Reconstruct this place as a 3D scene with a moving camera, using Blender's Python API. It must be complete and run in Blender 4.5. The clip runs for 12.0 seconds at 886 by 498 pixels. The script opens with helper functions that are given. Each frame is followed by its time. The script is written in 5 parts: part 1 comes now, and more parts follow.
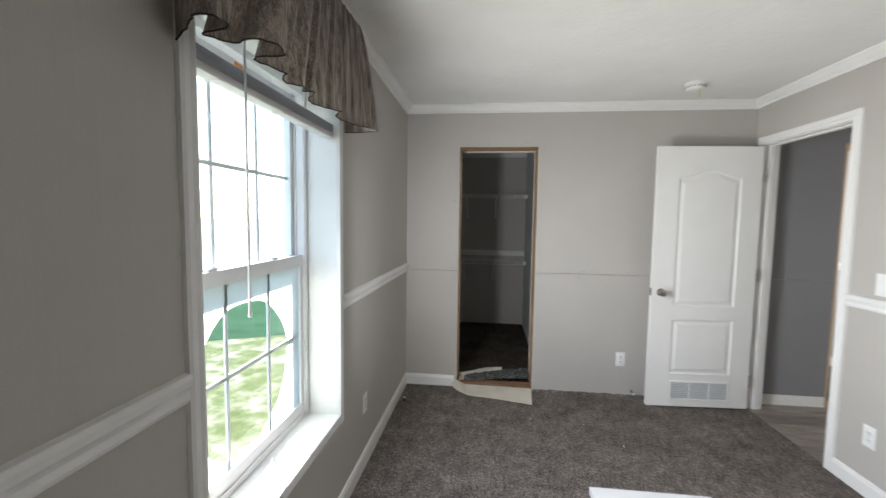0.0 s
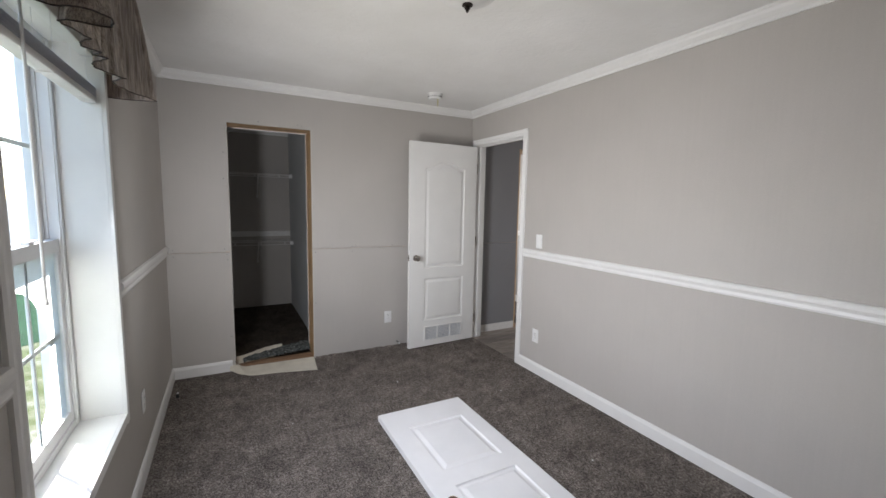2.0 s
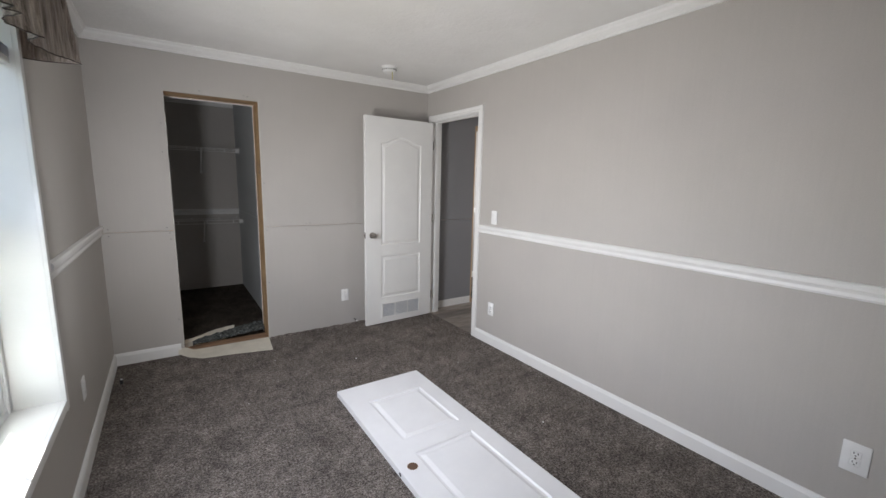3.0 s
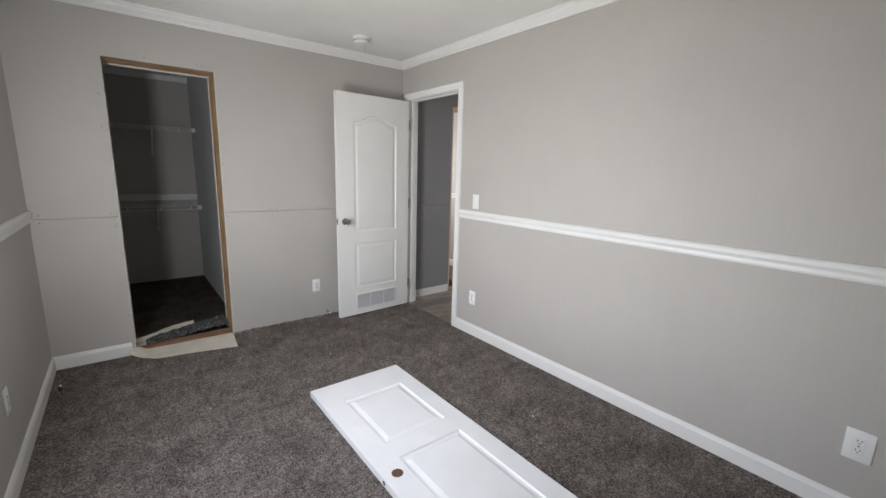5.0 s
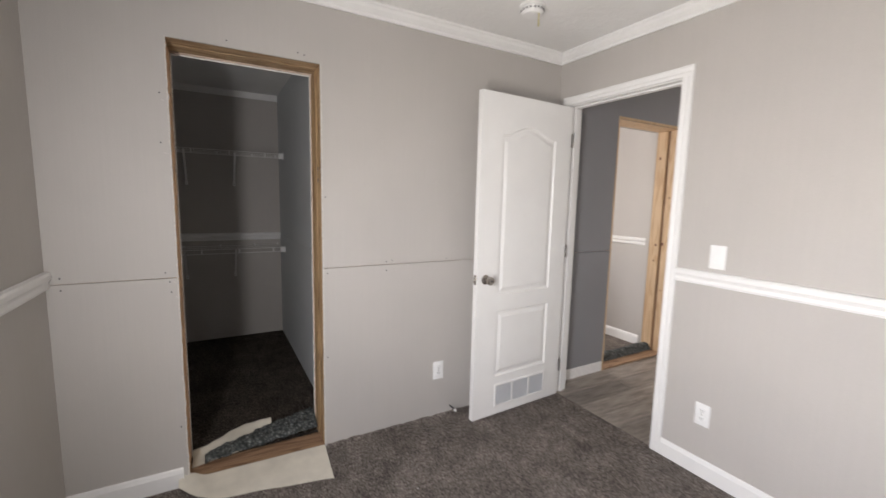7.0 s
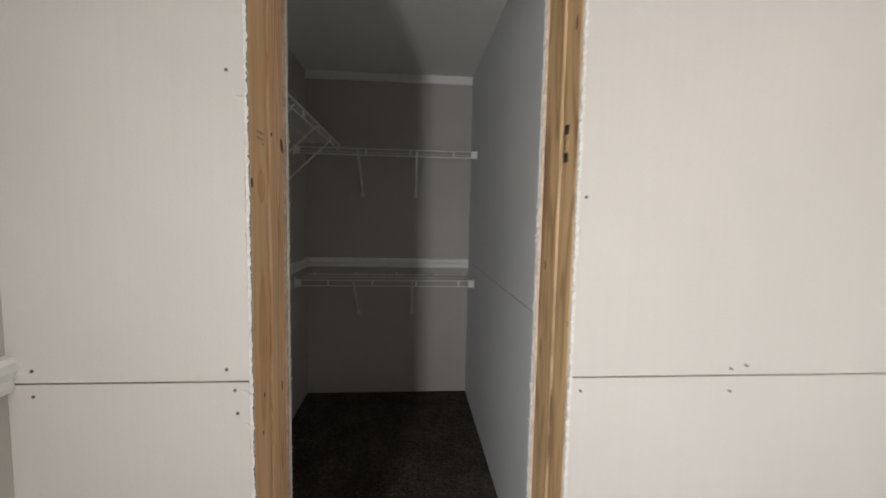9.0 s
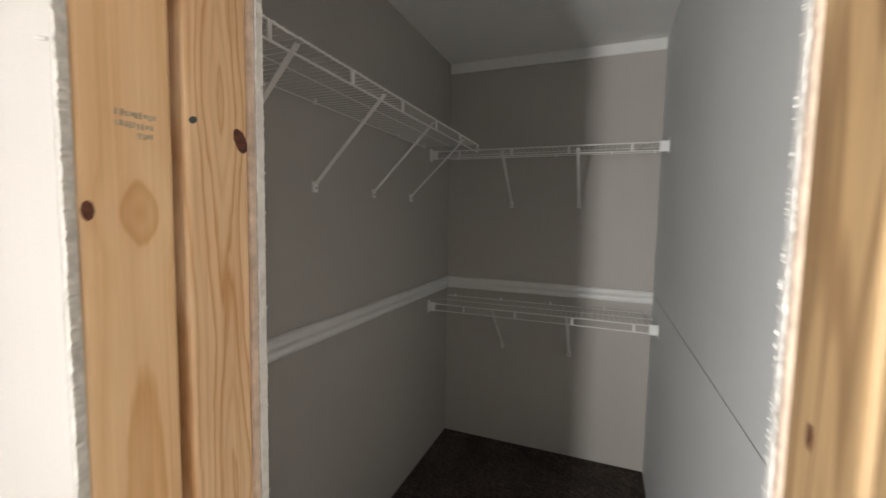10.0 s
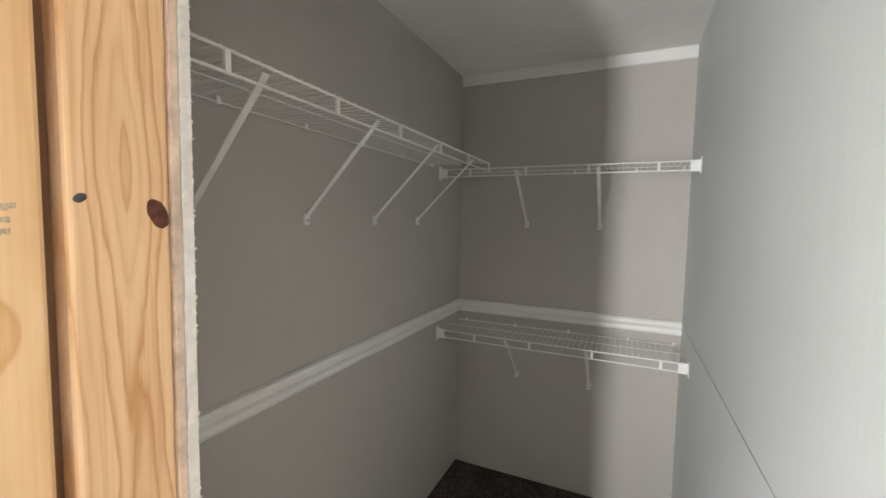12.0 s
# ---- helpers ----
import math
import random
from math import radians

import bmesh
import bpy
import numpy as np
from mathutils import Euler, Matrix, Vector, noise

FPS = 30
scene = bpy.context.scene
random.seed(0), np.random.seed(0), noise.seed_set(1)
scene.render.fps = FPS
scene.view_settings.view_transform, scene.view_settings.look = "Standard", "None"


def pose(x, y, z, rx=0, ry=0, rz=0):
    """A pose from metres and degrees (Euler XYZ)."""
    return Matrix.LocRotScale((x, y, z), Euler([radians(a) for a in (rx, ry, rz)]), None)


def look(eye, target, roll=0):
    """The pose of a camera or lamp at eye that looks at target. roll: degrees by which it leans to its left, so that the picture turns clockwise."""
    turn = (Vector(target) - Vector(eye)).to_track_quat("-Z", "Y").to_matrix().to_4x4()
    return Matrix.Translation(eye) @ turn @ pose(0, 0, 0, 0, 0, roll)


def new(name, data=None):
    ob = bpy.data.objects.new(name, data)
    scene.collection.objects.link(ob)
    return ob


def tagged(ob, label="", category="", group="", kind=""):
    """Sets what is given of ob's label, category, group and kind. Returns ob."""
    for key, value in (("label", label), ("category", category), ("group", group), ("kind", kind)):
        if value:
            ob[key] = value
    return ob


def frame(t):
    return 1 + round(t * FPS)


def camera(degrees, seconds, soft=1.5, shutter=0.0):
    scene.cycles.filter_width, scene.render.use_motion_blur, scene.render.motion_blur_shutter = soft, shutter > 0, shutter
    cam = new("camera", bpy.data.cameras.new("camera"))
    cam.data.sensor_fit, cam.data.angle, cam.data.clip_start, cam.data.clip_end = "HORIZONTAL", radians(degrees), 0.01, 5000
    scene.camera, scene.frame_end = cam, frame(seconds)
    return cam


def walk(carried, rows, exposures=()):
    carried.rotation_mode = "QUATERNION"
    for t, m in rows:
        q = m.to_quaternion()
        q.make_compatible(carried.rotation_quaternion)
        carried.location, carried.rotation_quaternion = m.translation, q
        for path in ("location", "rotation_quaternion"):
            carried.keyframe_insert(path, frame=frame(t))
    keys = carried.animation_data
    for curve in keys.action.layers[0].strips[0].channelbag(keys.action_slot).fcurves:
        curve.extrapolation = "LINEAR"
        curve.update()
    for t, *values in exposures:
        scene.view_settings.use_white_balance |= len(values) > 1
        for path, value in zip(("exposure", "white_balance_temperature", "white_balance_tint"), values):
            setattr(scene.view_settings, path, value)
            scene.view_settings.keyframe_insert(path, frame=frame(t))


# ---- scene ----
cam = camera(94.8, 12.0, shutter=0.35)
PATH = [
    (0, (0.039, 0.021, 1.463), (-0.181, 2.003, 1.315), 0.8),
    (0.5, (-0.101, -0.047, 1.471), (0.105, 1.937, 1.319), 0.8),
    (1, (-0.078, -0.096, 1.438), (0.473, 1.819, 1.276), 1.0),
    (1.5, (-0.162, -0.206, 1.455), (0.615, 1.628, 1.273), 1.0),
    (2, (-0.233, -0.28, 1.454), (0.698, 1.476, 1.231), 1.1),
    (2.5, (-0.277, -0.305, 1.439), (0.764, 1.381, 1.167), 1.2),
    (3, (-0.241, -0.303, 1.442), (0.863, 1.332, 1.118), 1.3),
    (5, (-0.184, -0.103, 1.394), (1.03, 1.44, 1.015), 1.5),
    (5.5, (-0.125, 0.19, 1.408), (1.082, 1.743, 1.049), 1.5),
    (6, (-0.183, 0.573, 1.439), (0.987, 2.162, 1.111), 1.5),
    (6.5, (-0.112, 0.93, 1.393), (0.989, 2.575, 1.11), 1.5),
    (7, (-0.072, 1.313, 1.402), (0.911, 3.037, 1.16), 1.3),
    (7.5, (-0.089, 1.697, 1.426), (0.749, 3.501, 1.218), 1.4),
    (7.7, (-0.046, 1.836, 1.396), (0.721, 3.672, 1.2), 1.4),
    (9.3, (0.163, 2.867, 1.356), (0.117, 4.86, 1.194), 1.2),
    (9.5, (0.225, 2.985, 1.375), (0.013, 4.968, 1.217), 1.3),
    (10, (0.27, 3.269, 1.414), (-0.459, 5.124, 1.26), 1.1),
    (10.5, (0.25, 3.452, 1.505), (-0.61, 5.251, 1.358), 1.1),
    (11, (0.277, 3.48, 1.548), (-0.585, 5.279, 1.4), 1.1),
    (11.5, (0.267, 3.464, 1.533), (-0.586, 5.268, 1.397), 1.1),
    (12, (0.266, 3.423, 1.515), (-0.554, 5.242, 1.375), 1.1),
]
EXPO = [(0.0, 2.53, 6350, 9), (1.0, 2.14, 6450, 12), (2.5, 2.23, 6400, 13), (5.5, 2.42, 6400, 11), (7.5, 2.76, 6750, 16),
        (9.5, 3.46, 6700, 10), (10.0, 4.02, 6850, 11), (10.5, 4.70, 6700, 9), (11.0, 4.92, 6550, 8), (12.0, 4.80, 6700, 9)]
walk(cam, [(t, look(eye, target, roll)) for t, eye, target, roll in PATH], EXPO)

# ---- world, sun, window light ----
SUN_EL, SUN_AZ = radians(44), radians(-38)
world = bpy.data.worlds.new("world")
scene.world = world
world.use_nodes = True
sky = world.node_tree.nodes.new("ShaderNodeTexSky")
sky.sky_type, sky.sun_disc = "NISHITA", False
sky.sun_elevation, sky.sun_rotation = SUN_EL, SUN_AZ
world.node_tree.links.new(sky.outputs[0], world.node_tree.nodes["Background"].inputs[0])
world.node_tree.nodes["Background"].inputs[1].default_value = 0.14

sun = new("sun", bpy.data.lights.new("sun", "SUN"))
sun.data.energy, sun.data.angle, sun.data.color = 2.0, radians(0.6), (1.0, 0.95, 0.88)
sun_dir = Vector((math.sin(SUN_AZ) * math.cos(SUN_EL), math.cos(SUN_AZ) * math.cos(SUN_EL), math.sin(SUN_EL)))
sun.matrix_world = look(sun_dir * 30, (0, 0, 0))

def window_lamp(name, at, turn, pitch, w, h, watts, spread, col):
    lamp = new(name, bpy.data.lights.new(name, "AREA"))
    lamp.data.shape, lamp.data.size, lamp.data.size_y = "RECTANGLE", w, h
    lamp.data.energy, lamp.data.spread, lamp.data.color = watts, radians(spread), col
    a, b = radians(turn), radians(pitch)
    lamp.matrix_world = look(at, Vector(at) + Vector((math.cos(a) * math.cos(b), math.sin(a) * math.cos(b), math.sin(b))))


# stand-in lamps for sky and sunlit ground at bedroom window and two unseen ones
WARM = (1.0, 0.974, 0.952)
window_lamp("window_light_sky", (-0.560, 1.400, 1.56), 6, -36, 0.76, 0.36, 3.9, 130, (0.91, 0.95, 1.04))
window_lamp("window_light_ground", (-0.565, 1.400, 0.84), 8, 23, 0.76, 0.36, 3.1, 124, (1.0, 0.965, 0.89))
# added strip lamp in front of the window; lifts north wall and closet
window_lamp("window_fill_side", (-0.535, 1.755, 1.22), 58, 0, 0.12, 1.10, 1.6, 116, (0.95, 0.97, 0.98))
# side room and living room lamps: daylight through added, unseen openings
window_lamp("side_room_fill", (2.80, 5.83, 1.45), -88, -5, 0.95, 1.05, 6.0, 160, WARM)
window_lamp("living_fill", (6.6, 8.98, 1.28), -92, -4, 3.9, 1.70, 66, 170, WARM)

# ---- plan ----
XW, XE, YN, YS, H = -0.665, 2.095, 3.500, -1.00, 2.410
XO = -0.905                                   # outer face of the window wall
YB = 3.746                                    # closet side of the north wall
OX0, OX1, OZ = -0.215, 0.435, 2.066           # closet opening
CX1, CY1, CH = 0.535, 5.740, 2.368            # closet
DY0, DY1, DZ = 2.632, 3.392, 2.050            # bedroom doorway
WY0, WY1, WZ0, WZ1 = 0.938, 1.862, 0.512, 2.040   # window opening
HX0 = XE + 0.10


# ---- materials ----
class Mat:
    """A node material with a Principled shader and short calls for the usual textures."""

    def __init__(self, name, rough=0.6, metal=0.0):
        self.m = bpy.data.materials.new(name)
        self.m.use_nodes = True
        self.t = self.m.node_tree
        self.b = self.t.nodes["Principled BSDF"]
        self.b.inputs["Roughness"].default_value, self.b.inputs["Metallic"].default_value = rough, metal
        self.c = self.t.nodes.new("ShaderNodeTexCoord").outputs["Object"]

    def node(self, kind, **values):
        n = self.t.nodes.new(kind)
        for k, v in values.items():
            n.inputs[k].default_value = v
        return n

    def link(self, a, b):
        self.t.links.new(a, b)

    def scaled(self, x, y, z):
        n = self.node("ShaderNodeMapping", Scale=(x, y, z))
        self.link(self.c, n.inputs["Vector"])
        return n.outputs[0]

    def noise(self, scale, detail=4.0, rough=0.55, vector=None):
        n = self.node("ShaderNodeTexNoise", Scale=scale, Detail=detail, Roughness=rough)
        self.link(vector or self.c, n.inputs["Vector"])
        return n.outputs["Fac"]

    def ramp(self, fac, *stops):
        n = self.t.nodes.new("ShaderNodeValToRGB")
        e = n.color_ramp.elements
        while len(e) < len(stops):
            e.new(0.5)
        for el, (p, c) in zip(e, stops):
            el.position, el.color = p, (*c, 1)
        self.link(fac, n.inputs[0])
        return n.outputs[0]

    def mix(self, fac, a, b, mode="MIX"):
        n = self.t.nodes.new("ShaderNodeMix")
        n.data_type, n.blend_type = "RGBA", mode
        for s, v in ((n.inputs[0], fac), (n.inputs[6], a), (n.inputs[7], b)):
            if isinstance(v, (int, float)):
                s.default_value = v
            elif isinstance(v, tuple):
                s.default_value = (*v, 1)
            else:
                self.link(v, s)
        return n.outputs[2]

    def math(self, op, a, b=0.0):
        n = self.t.nodes.new("ShaderNodeMath")
        n.operation = op
        for s, v in ((n.inputs[0], a), (n.inputs[1], b)):
            if isinstance(v, (int, float)):
                s.default_value = v
            else:
                self.link(v, s)
        return n.outputs[0]

    def color(self, out):
        if isinstance(out, tuple):
            self.b.inputs["Base Color"].default_value = (*out, 1)
        else:
            self.link(out, self.b.inputs["Base Color"])
        return self

    def rough(self, out):
        self.link(out, self.b.inputs["Roughness"])
        return self

    def bump(self, height, strength=0.3, distance=0.002):
        n = self.node("ShaderNodeBump", Strength=strength, Distance=distance)
        self.link(height, n.inputs["Height"])
        self.link(n.outputs[0], self.b.inputs["Normal"])
        return self


def tone(c, k):
    return tuple(v * k for v in c)


def plain(name, col, rough=0.5, metal=0.0, vary=0.06, scale=14.0, bump=0.0, bscale=120.0):
    m = Mat(name, rough, metal)
    m.color(m.ramp(m.noise(scale, 5), (0.3, tone(col, 1 - vary)), (0.7, tone(col, 1 + vary))))
    if bump:
        m.bump(m.noise(bscale, 3), bump, 0.001)
    return m.m


def wall_paper(name, col):
    """Vinyl-faced gypsum board: a fine woven print with faint upright streaks and soft grubby clouds."""
    m = Mat(name, 0.62)
    streak = m.noise(1.0, 5, 0.6, m.scaled(90, 90, 2.2))
    weave = m.noise(1.0, 2, 0.5, m.scaled(260, 260, 420))
    cloud = m.noise(1.7, 4)
    c = m.ramp(cloud, (0.3, tone(col, 0.965)), (0.7, tone(col, 1.03)))
    c = m.mix(0.4, c, m.ramp(streak, (0.3, (0.96, 0.96, 0.96)), (0.7, (1.03, 1.03, 1.03))), "MULTIPLY")
    c = m.mix(0.35, c, m.ramp(weave, (0.3, (0.88, 0.88, 0.88)), (0.7, (1.08, 1.08, 1.08))), "MULTIPLY")
    m.color(c).bump(m.math("ADD", weave, m.math("MULTIPLY", streak, 0.3)), 0.15, 0.0005)
    return m.m


def ceiling_paint():
    m = Mat("stippled ceiling paint", 0.85)
    blob = m.noise(38, 4, 0.6)
    big = m.noise(9, 3)
    m.color(m.ramp(m.noise(2.2, 4), (0.3, (0.76, 0.755, 0.735)), (0.7, (0.82, 0.815, 0.80))))
    m.bump(m.math("ADD", blob, m.math("MULTIPLY", big, 0.6)), 0.55, 0.006)
    return m.m


def carpet_pile(name, lo, mid, hi):
    m = Mat(name, 0.95)
    tuft = m.noise(115, 3, 0.75)
    fleck = m.noise(48, 5, 0.75)
    patch = m.noise(4.2, 6, 0.68)
    brush = m.noise(1.0, 5, 0.7, m.scaled(17, 17, 9))
    c = m.ramp(m.math("ADD", m.math("MULTIPLY", tuft, 0.72), m.math("MULTIPLY", fleck, 0.42)), (0.47, lo), (0.57, mid), (0.67, hi))
    c = m.mix(0.55, c, m.ramp(patch, (0.34, (0.56, 0.54, 0.53)), (0.66, (1.50, 1.47, 1.45))), "MULTIPLY")
    c = m.mix(0.7, c, m.ramp(brush, (0.36, (0.74, 0.74, 0.74)), (0.64, (1.30, 1.30, 1.30))), "MULTIPLY")
    m.color(c).bump(m.math("ADD", tuft, m.math("ADD", m.math("MULTIPLY", fleck, 1.5), patch)), 1.0, 0.011)
    return m.m


def pine(name, axis, col=(0.70, 0.48, 0.26), dark=(0.50, 0.27, 0.11), dirt=0.8):
    """Sawn pine with cathedral grain; axis: the board's length."""
    m = Mat(name, 0.62)
    s = {"z": (13.0, 13.0, 1.25), "x": (1.25, 13.0, 13.0), "y": (13.0, 1.25, 13.0)}[axis]
    f = {"z": (150, 150, 3.0), "x": (3.0, 150, 150), "y": (150, 3.0, 150)}[axis]
    field = m.noise(1.0, 1.5, 0.4, m.scaled(*s))
    line = m.math("SINE", m.math("MULTIPLY", field, 48.0))
    fine = m.noise(1.0, 4, 0.6, m.scaled(*f))
    c = m.mix(m.ramp(line, (0.35, (0, 0, 0)), (1.0, (1, 1, 1))), col, dark)
    c = m.mix(0.55, m.mix(0.75, col, c), m.ramp(fine, (0.3, (0.82, 0.78, 0.74)), (0.7, (1.1, 1.1, 1.08))), "MULTIPLY")
    c = m.mix(0.6, c, m.ramp(m.noise(3.0, 4), (0.3, (0.86, 0.84, 0.80)), (0.7, (1.1, 1.08, 1.04))), "MULTIPLY")
    stain = m.noise(1.0, 5, 0.65, m.scaled(*(2.2 * v for v in s)))
    c = m.mix(dirt, c, m.ramp(stain, (0.34, (0.55, 0.47, 0.38)), (0.46, (0.98, 0.97, 0.94)), (0.66, (1.18, 1.16, 1.10))), "MULTIPLY")
    m.color(c).bump(m.math("ADD", fine, m.math("MULTIPLY", line, 0.15)), 0.3, 0.0008)
    return m.m


def pine_cathedral(name, lenses, freq, col, dark, fill=0.0, power=1.5):
    """Flat-sawn pine on an upright face: pointed rings nested round the lenses (y, z, flatness, reach), straight grain further off."""
    m = Mat(name, 0.55)
    sep = m.t.nodes.new("ShaderNodeSeparateXYZ")
    m.link(m.c, sep.inputs[0])
    wob = m.math("MULTIPLY", m.math("SUBTRACT", m.noise(1.0, 3, 0.55, m.scaled(16, 16, 5)), 0.5), 0.020)
    r = None
    for y0, z0, flat, reach in lenses:
        dy = m.math("ADD", m.math("SUBTRACT", sep.outputs[1], y0), wob)
        dz = m.math("MULTIPLY", m.math("TANH", m.math("MULTIPLY", m.math("SUBTRACT", sep.outputs[2], z0), flat)), reach)
        k = m.math("POWER", m.math("ADD", m.math("POWER", m.math("ABSOLUTE", dy), power), m.math("POWER", m.math("ABSOLUTE", dz), power)), 1 / power)
        r = k if r is None else m.math("SMOOTH_MIN", r, k)
        if r is not k:
            r.node.inputs[2].default_value = 0.006
    s = m.math("MULTIPLY", m.math("ADD", r, m.math("MULTIPLY", m.noise(1.0, 4, 0.6, m.scaled(70, 70, 3)), 0.008)), freq)
    k = m.math("FRACT", s)
    ring = m.t.nodes.new("ShaderNodeTexWhiteNoise")
    ring.noise_dimensions = "1D"
    m.link(m.math("FLOOR", s), ring.inputs["W"])
    line = m.ramp(k, (0.0, (0.25, 0.25, 0.25)), (0.20, (0, 0, 0)), (0.55, (0.12, 0.12, 0.12)), (0.90, (1, 1, 1)), (1.0, (0.30, 0.30, 0.30)))
    bold = m.math("MULTIPLY", line, m.math("ADD", m.math("MULTIPLY", ring.outputs["Value"], 0.75), 0.28))
    fine = m.noise(1.0, 4, 0.6, m.scaled(230, 230, 3.0))
    c = m.mix(bold, col, dark)
    if fill:
        c = m.mix(m.math("MULTIPLY", m.math("SUBTRACT", 1.0, m.math("MINIMUM", s, 1.0)), fill), c, dark)
    c = m.mix(0.55, c, m.ramp(fine, (0.3, (0.88, 0.84, 0.80)), (0.7, (1.07, 1.06, 1.05))), "MULTIPLY")
    streak = m.noise(1.0, 3, 0.5, m.scaled(58, 58, 1.1))
    c = m.mix(m.ramp(streak, (0.56, (0, 0, 0)), (0.62, (0.42, 0.42, 0.42)), (0.68, (0.05, 0.05, 0.05))), c, dark)
    c = m.mix(0.8, c, m.ramp(m.noise(1.0, 4, 0.5, m.scaled(22, 22, 3)), (0.3, (0.92, 0.84, 0.78)), (0.7, (1.05, 1.06, 1.06))), "MULTIPLY")
    m.color(c).bump(m.math("ADD", fine, m.math("MULTIPLY", line, 0.2)), 0.25, 0.0006)
    return m.m


def plank_vinyl():
    m = Mat("grey-brown vinyl plank", 0.42)
    rnd = m.t.nodes.new("ShaderNodeObjectInfo").outputs["Random"]
    grain = m.noise(1.0, 5, 0.65, m.scaled(4.5, 42, 42))
    c = m.ramp(grain, (0.3, (0.125, 0.108, 0.094)), (0.5, (0.27, 0.238, 0.21)), (0.72, (0.43, 0.39, 0.35)))
    c = m.mix(0.8, c, m.ramp(rnd, (0.0, (0.55, 0.55, 0.55)), (1.0, (1.22, 1.19, 1.15))), "MULTIPLY")
    m.color(c).bump(grain, 0.25, 0.0008)
    return m.m


def cloth():
    m = Mat("woven taupe valance fabric", 0.82)
    thread = m.noise(1.0, 4, 0.7, m.scaled(320, 320, 9))
    slub = m.noise(1.0, 3, 0.6, m.scaled(60, 60, 4))
    c = m.ramp(m.math("ADD", m.math("MULTIPLY", thread, 0.6), m.math("MULTIPLY", slub, 0.4)), (0.38, (0.130, 0.104, 0.088)), (0.5, (0.35, 0.298, 0.262)), (0.61, (0.62, 0.545, 0.485)))
    m.color(c).bump(thread, 0.35, 0.001)
    m.b.inputs["Sheen Weight"].default_value = 0.3
    return m.m


def clear_glass():
    m = Mat("window glass")
    out = m.t.nodes["Material Output"]
    tr, gl, mx = (m.t.nodes.new(k) for k in ("ShaderNodeBsdfTransparent", "ShaderNodeBsdfGlossy", "ShaderNodeMixShader"))
    tr.inputs[0].default_value = (0.97, 0.99, 0.98, 1)
    gl.inputs["Roughness"].default_value = 0.02
    mx.inputs[0].default_value = 0.05
    m.link(tr.outputs[0], mx.inputs[1]); m.link(gl.outputs[0], mx.inputs[2])
    m.link(mx.outputs[0], out.inputs["Surface"])
    return m.m


def pane_fog():
    """Moisture between the panes: a milky film that scatters the daylight."""
    m = Mat("fogged pane film", 0.6)
    m.color((0.8, 0.82, 0.82))
    tl, tr, mx, mo = (m.t.nodes.new(k) for k in ("ShaderNodeBsdfTranslucent", "ShaderNodeBsdfTransparent", "ShaderNodeMixShader", "ShaderNodeMixShader"))
    tl.inputs[0].default_value, mx.inputs[0].default_value, mo.inputs[0].default_value = (0.98, 0.99, 0.99, 1), 0.9, 0.04
    m.link(m.b.outputs[0], mx.inputs[1]); m.link(tl.outputs[0], mx.inputs[2])
    m.link(mx.outputs[0], mo.inputs[1]); m.link(tr.outputs[0], mo.inputs[2])
    m.link(mo.outputs[0], m.t.nodes["Material Output"].inputs["Surface"])
    return m.m


def slat_vinyl():
    """White vinyl that lets some daylight through."""
    m = Mat("white blind slat", 0.4)
    m.color((0.78, 0.79, 0.80))
    tl, mx = m.t.nodes.new("ShaderNodeBsdfTranslucent"), m.t.nodes.new("ShaderNodeMixShader")
    tl.inputs[0].default_value, mx.inputs[0].default_value = (0.86, 0.87, 0.90, 1), 0.75
    m.link(m.b.outputs[0], mx.inputs[1]); m.link(tl.outputs[0], mx.inputs[2])
    m.link(mx.outputs[0], m.t.nodes["Material Output"].inputs["Surface"])
    return m.m


def grass():
    m = Mat("mown lawn", 0.9)
    c = m.ramp(m.noise(3.2, 6, 0.65), (0.28, (0.115, 0.145, 0.056)), (0.47, (0.195, 0.220, 0.105)), (0.57, (0.33, 0.325, 0.225)), (0.68, (0.50, 0.48, 0.42)))
    c = m.mix(0.6, c, m.ramp(m.noise(60, 4), (0.3, (0.6, 0.6, 0.6)), (0.7, (1.3, 1.3, 1.3))), "MULTIPLY")
    m.color(c).bump(m.noise(70, 4), 0.8, 0.03)
    return m.m


def rebond():
    m = Mat("rebonded carpet pad", 0.95)
    v = m.node("ShaderNodeTexVoronoi", Scale=62.0, Randomness=1.0)
    m.link(m.c, v.inputs["Vector"])
    c = m.ramp(v.outputs["Distance"], (0.0, (0.25, 0.26, 0.25)), (0.45, (0.085, 0.093, 0.090)), (1.0, (0.022, 0.026, 0.025)))
    c = m.mix(0.7, c, m.ramp(m.noise(45, 4), (0.35, (0.35, 0.37, 0.36)), (0.60, (1.1, 1.1, 1.1)), (0.74, (3.2, 3.2, 3.1))), "MULTIPLY")
    m.color(c).bump(m.noise(90, 5, 0.7), 1.0, 0.01)
    return m.m


GREIGE = (0.462, 0.438, 0.410)
M_WALL = wall_paper("greige wall panel", GREIGE)
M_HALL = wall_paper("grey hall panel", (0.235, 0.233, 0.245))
# wall panel made paler and bluer for the sky light falling on it
M_CLOSET_LIT = wall_paper("window-lit closet panel", (0.62, 0.642, 0.65))
M_CEIL = ceiling_paint()
M_TRIM = plain("white painted trim", (0.78, 0.775, 0.76), 0.42, vary=0.025, scale=6, bump=0.05)
M_DOOR = plain("white door paint", (0.79, 0.785, 0.765), 0.40, vary=0.02, scale=5, bump=0.06, bscale=300)
M_LOOSE = plain("white loose door paint", (0.75, 0.75, 0.755), 0.38, vary=0.03, scale=7, bump=0.05, bscale=300)
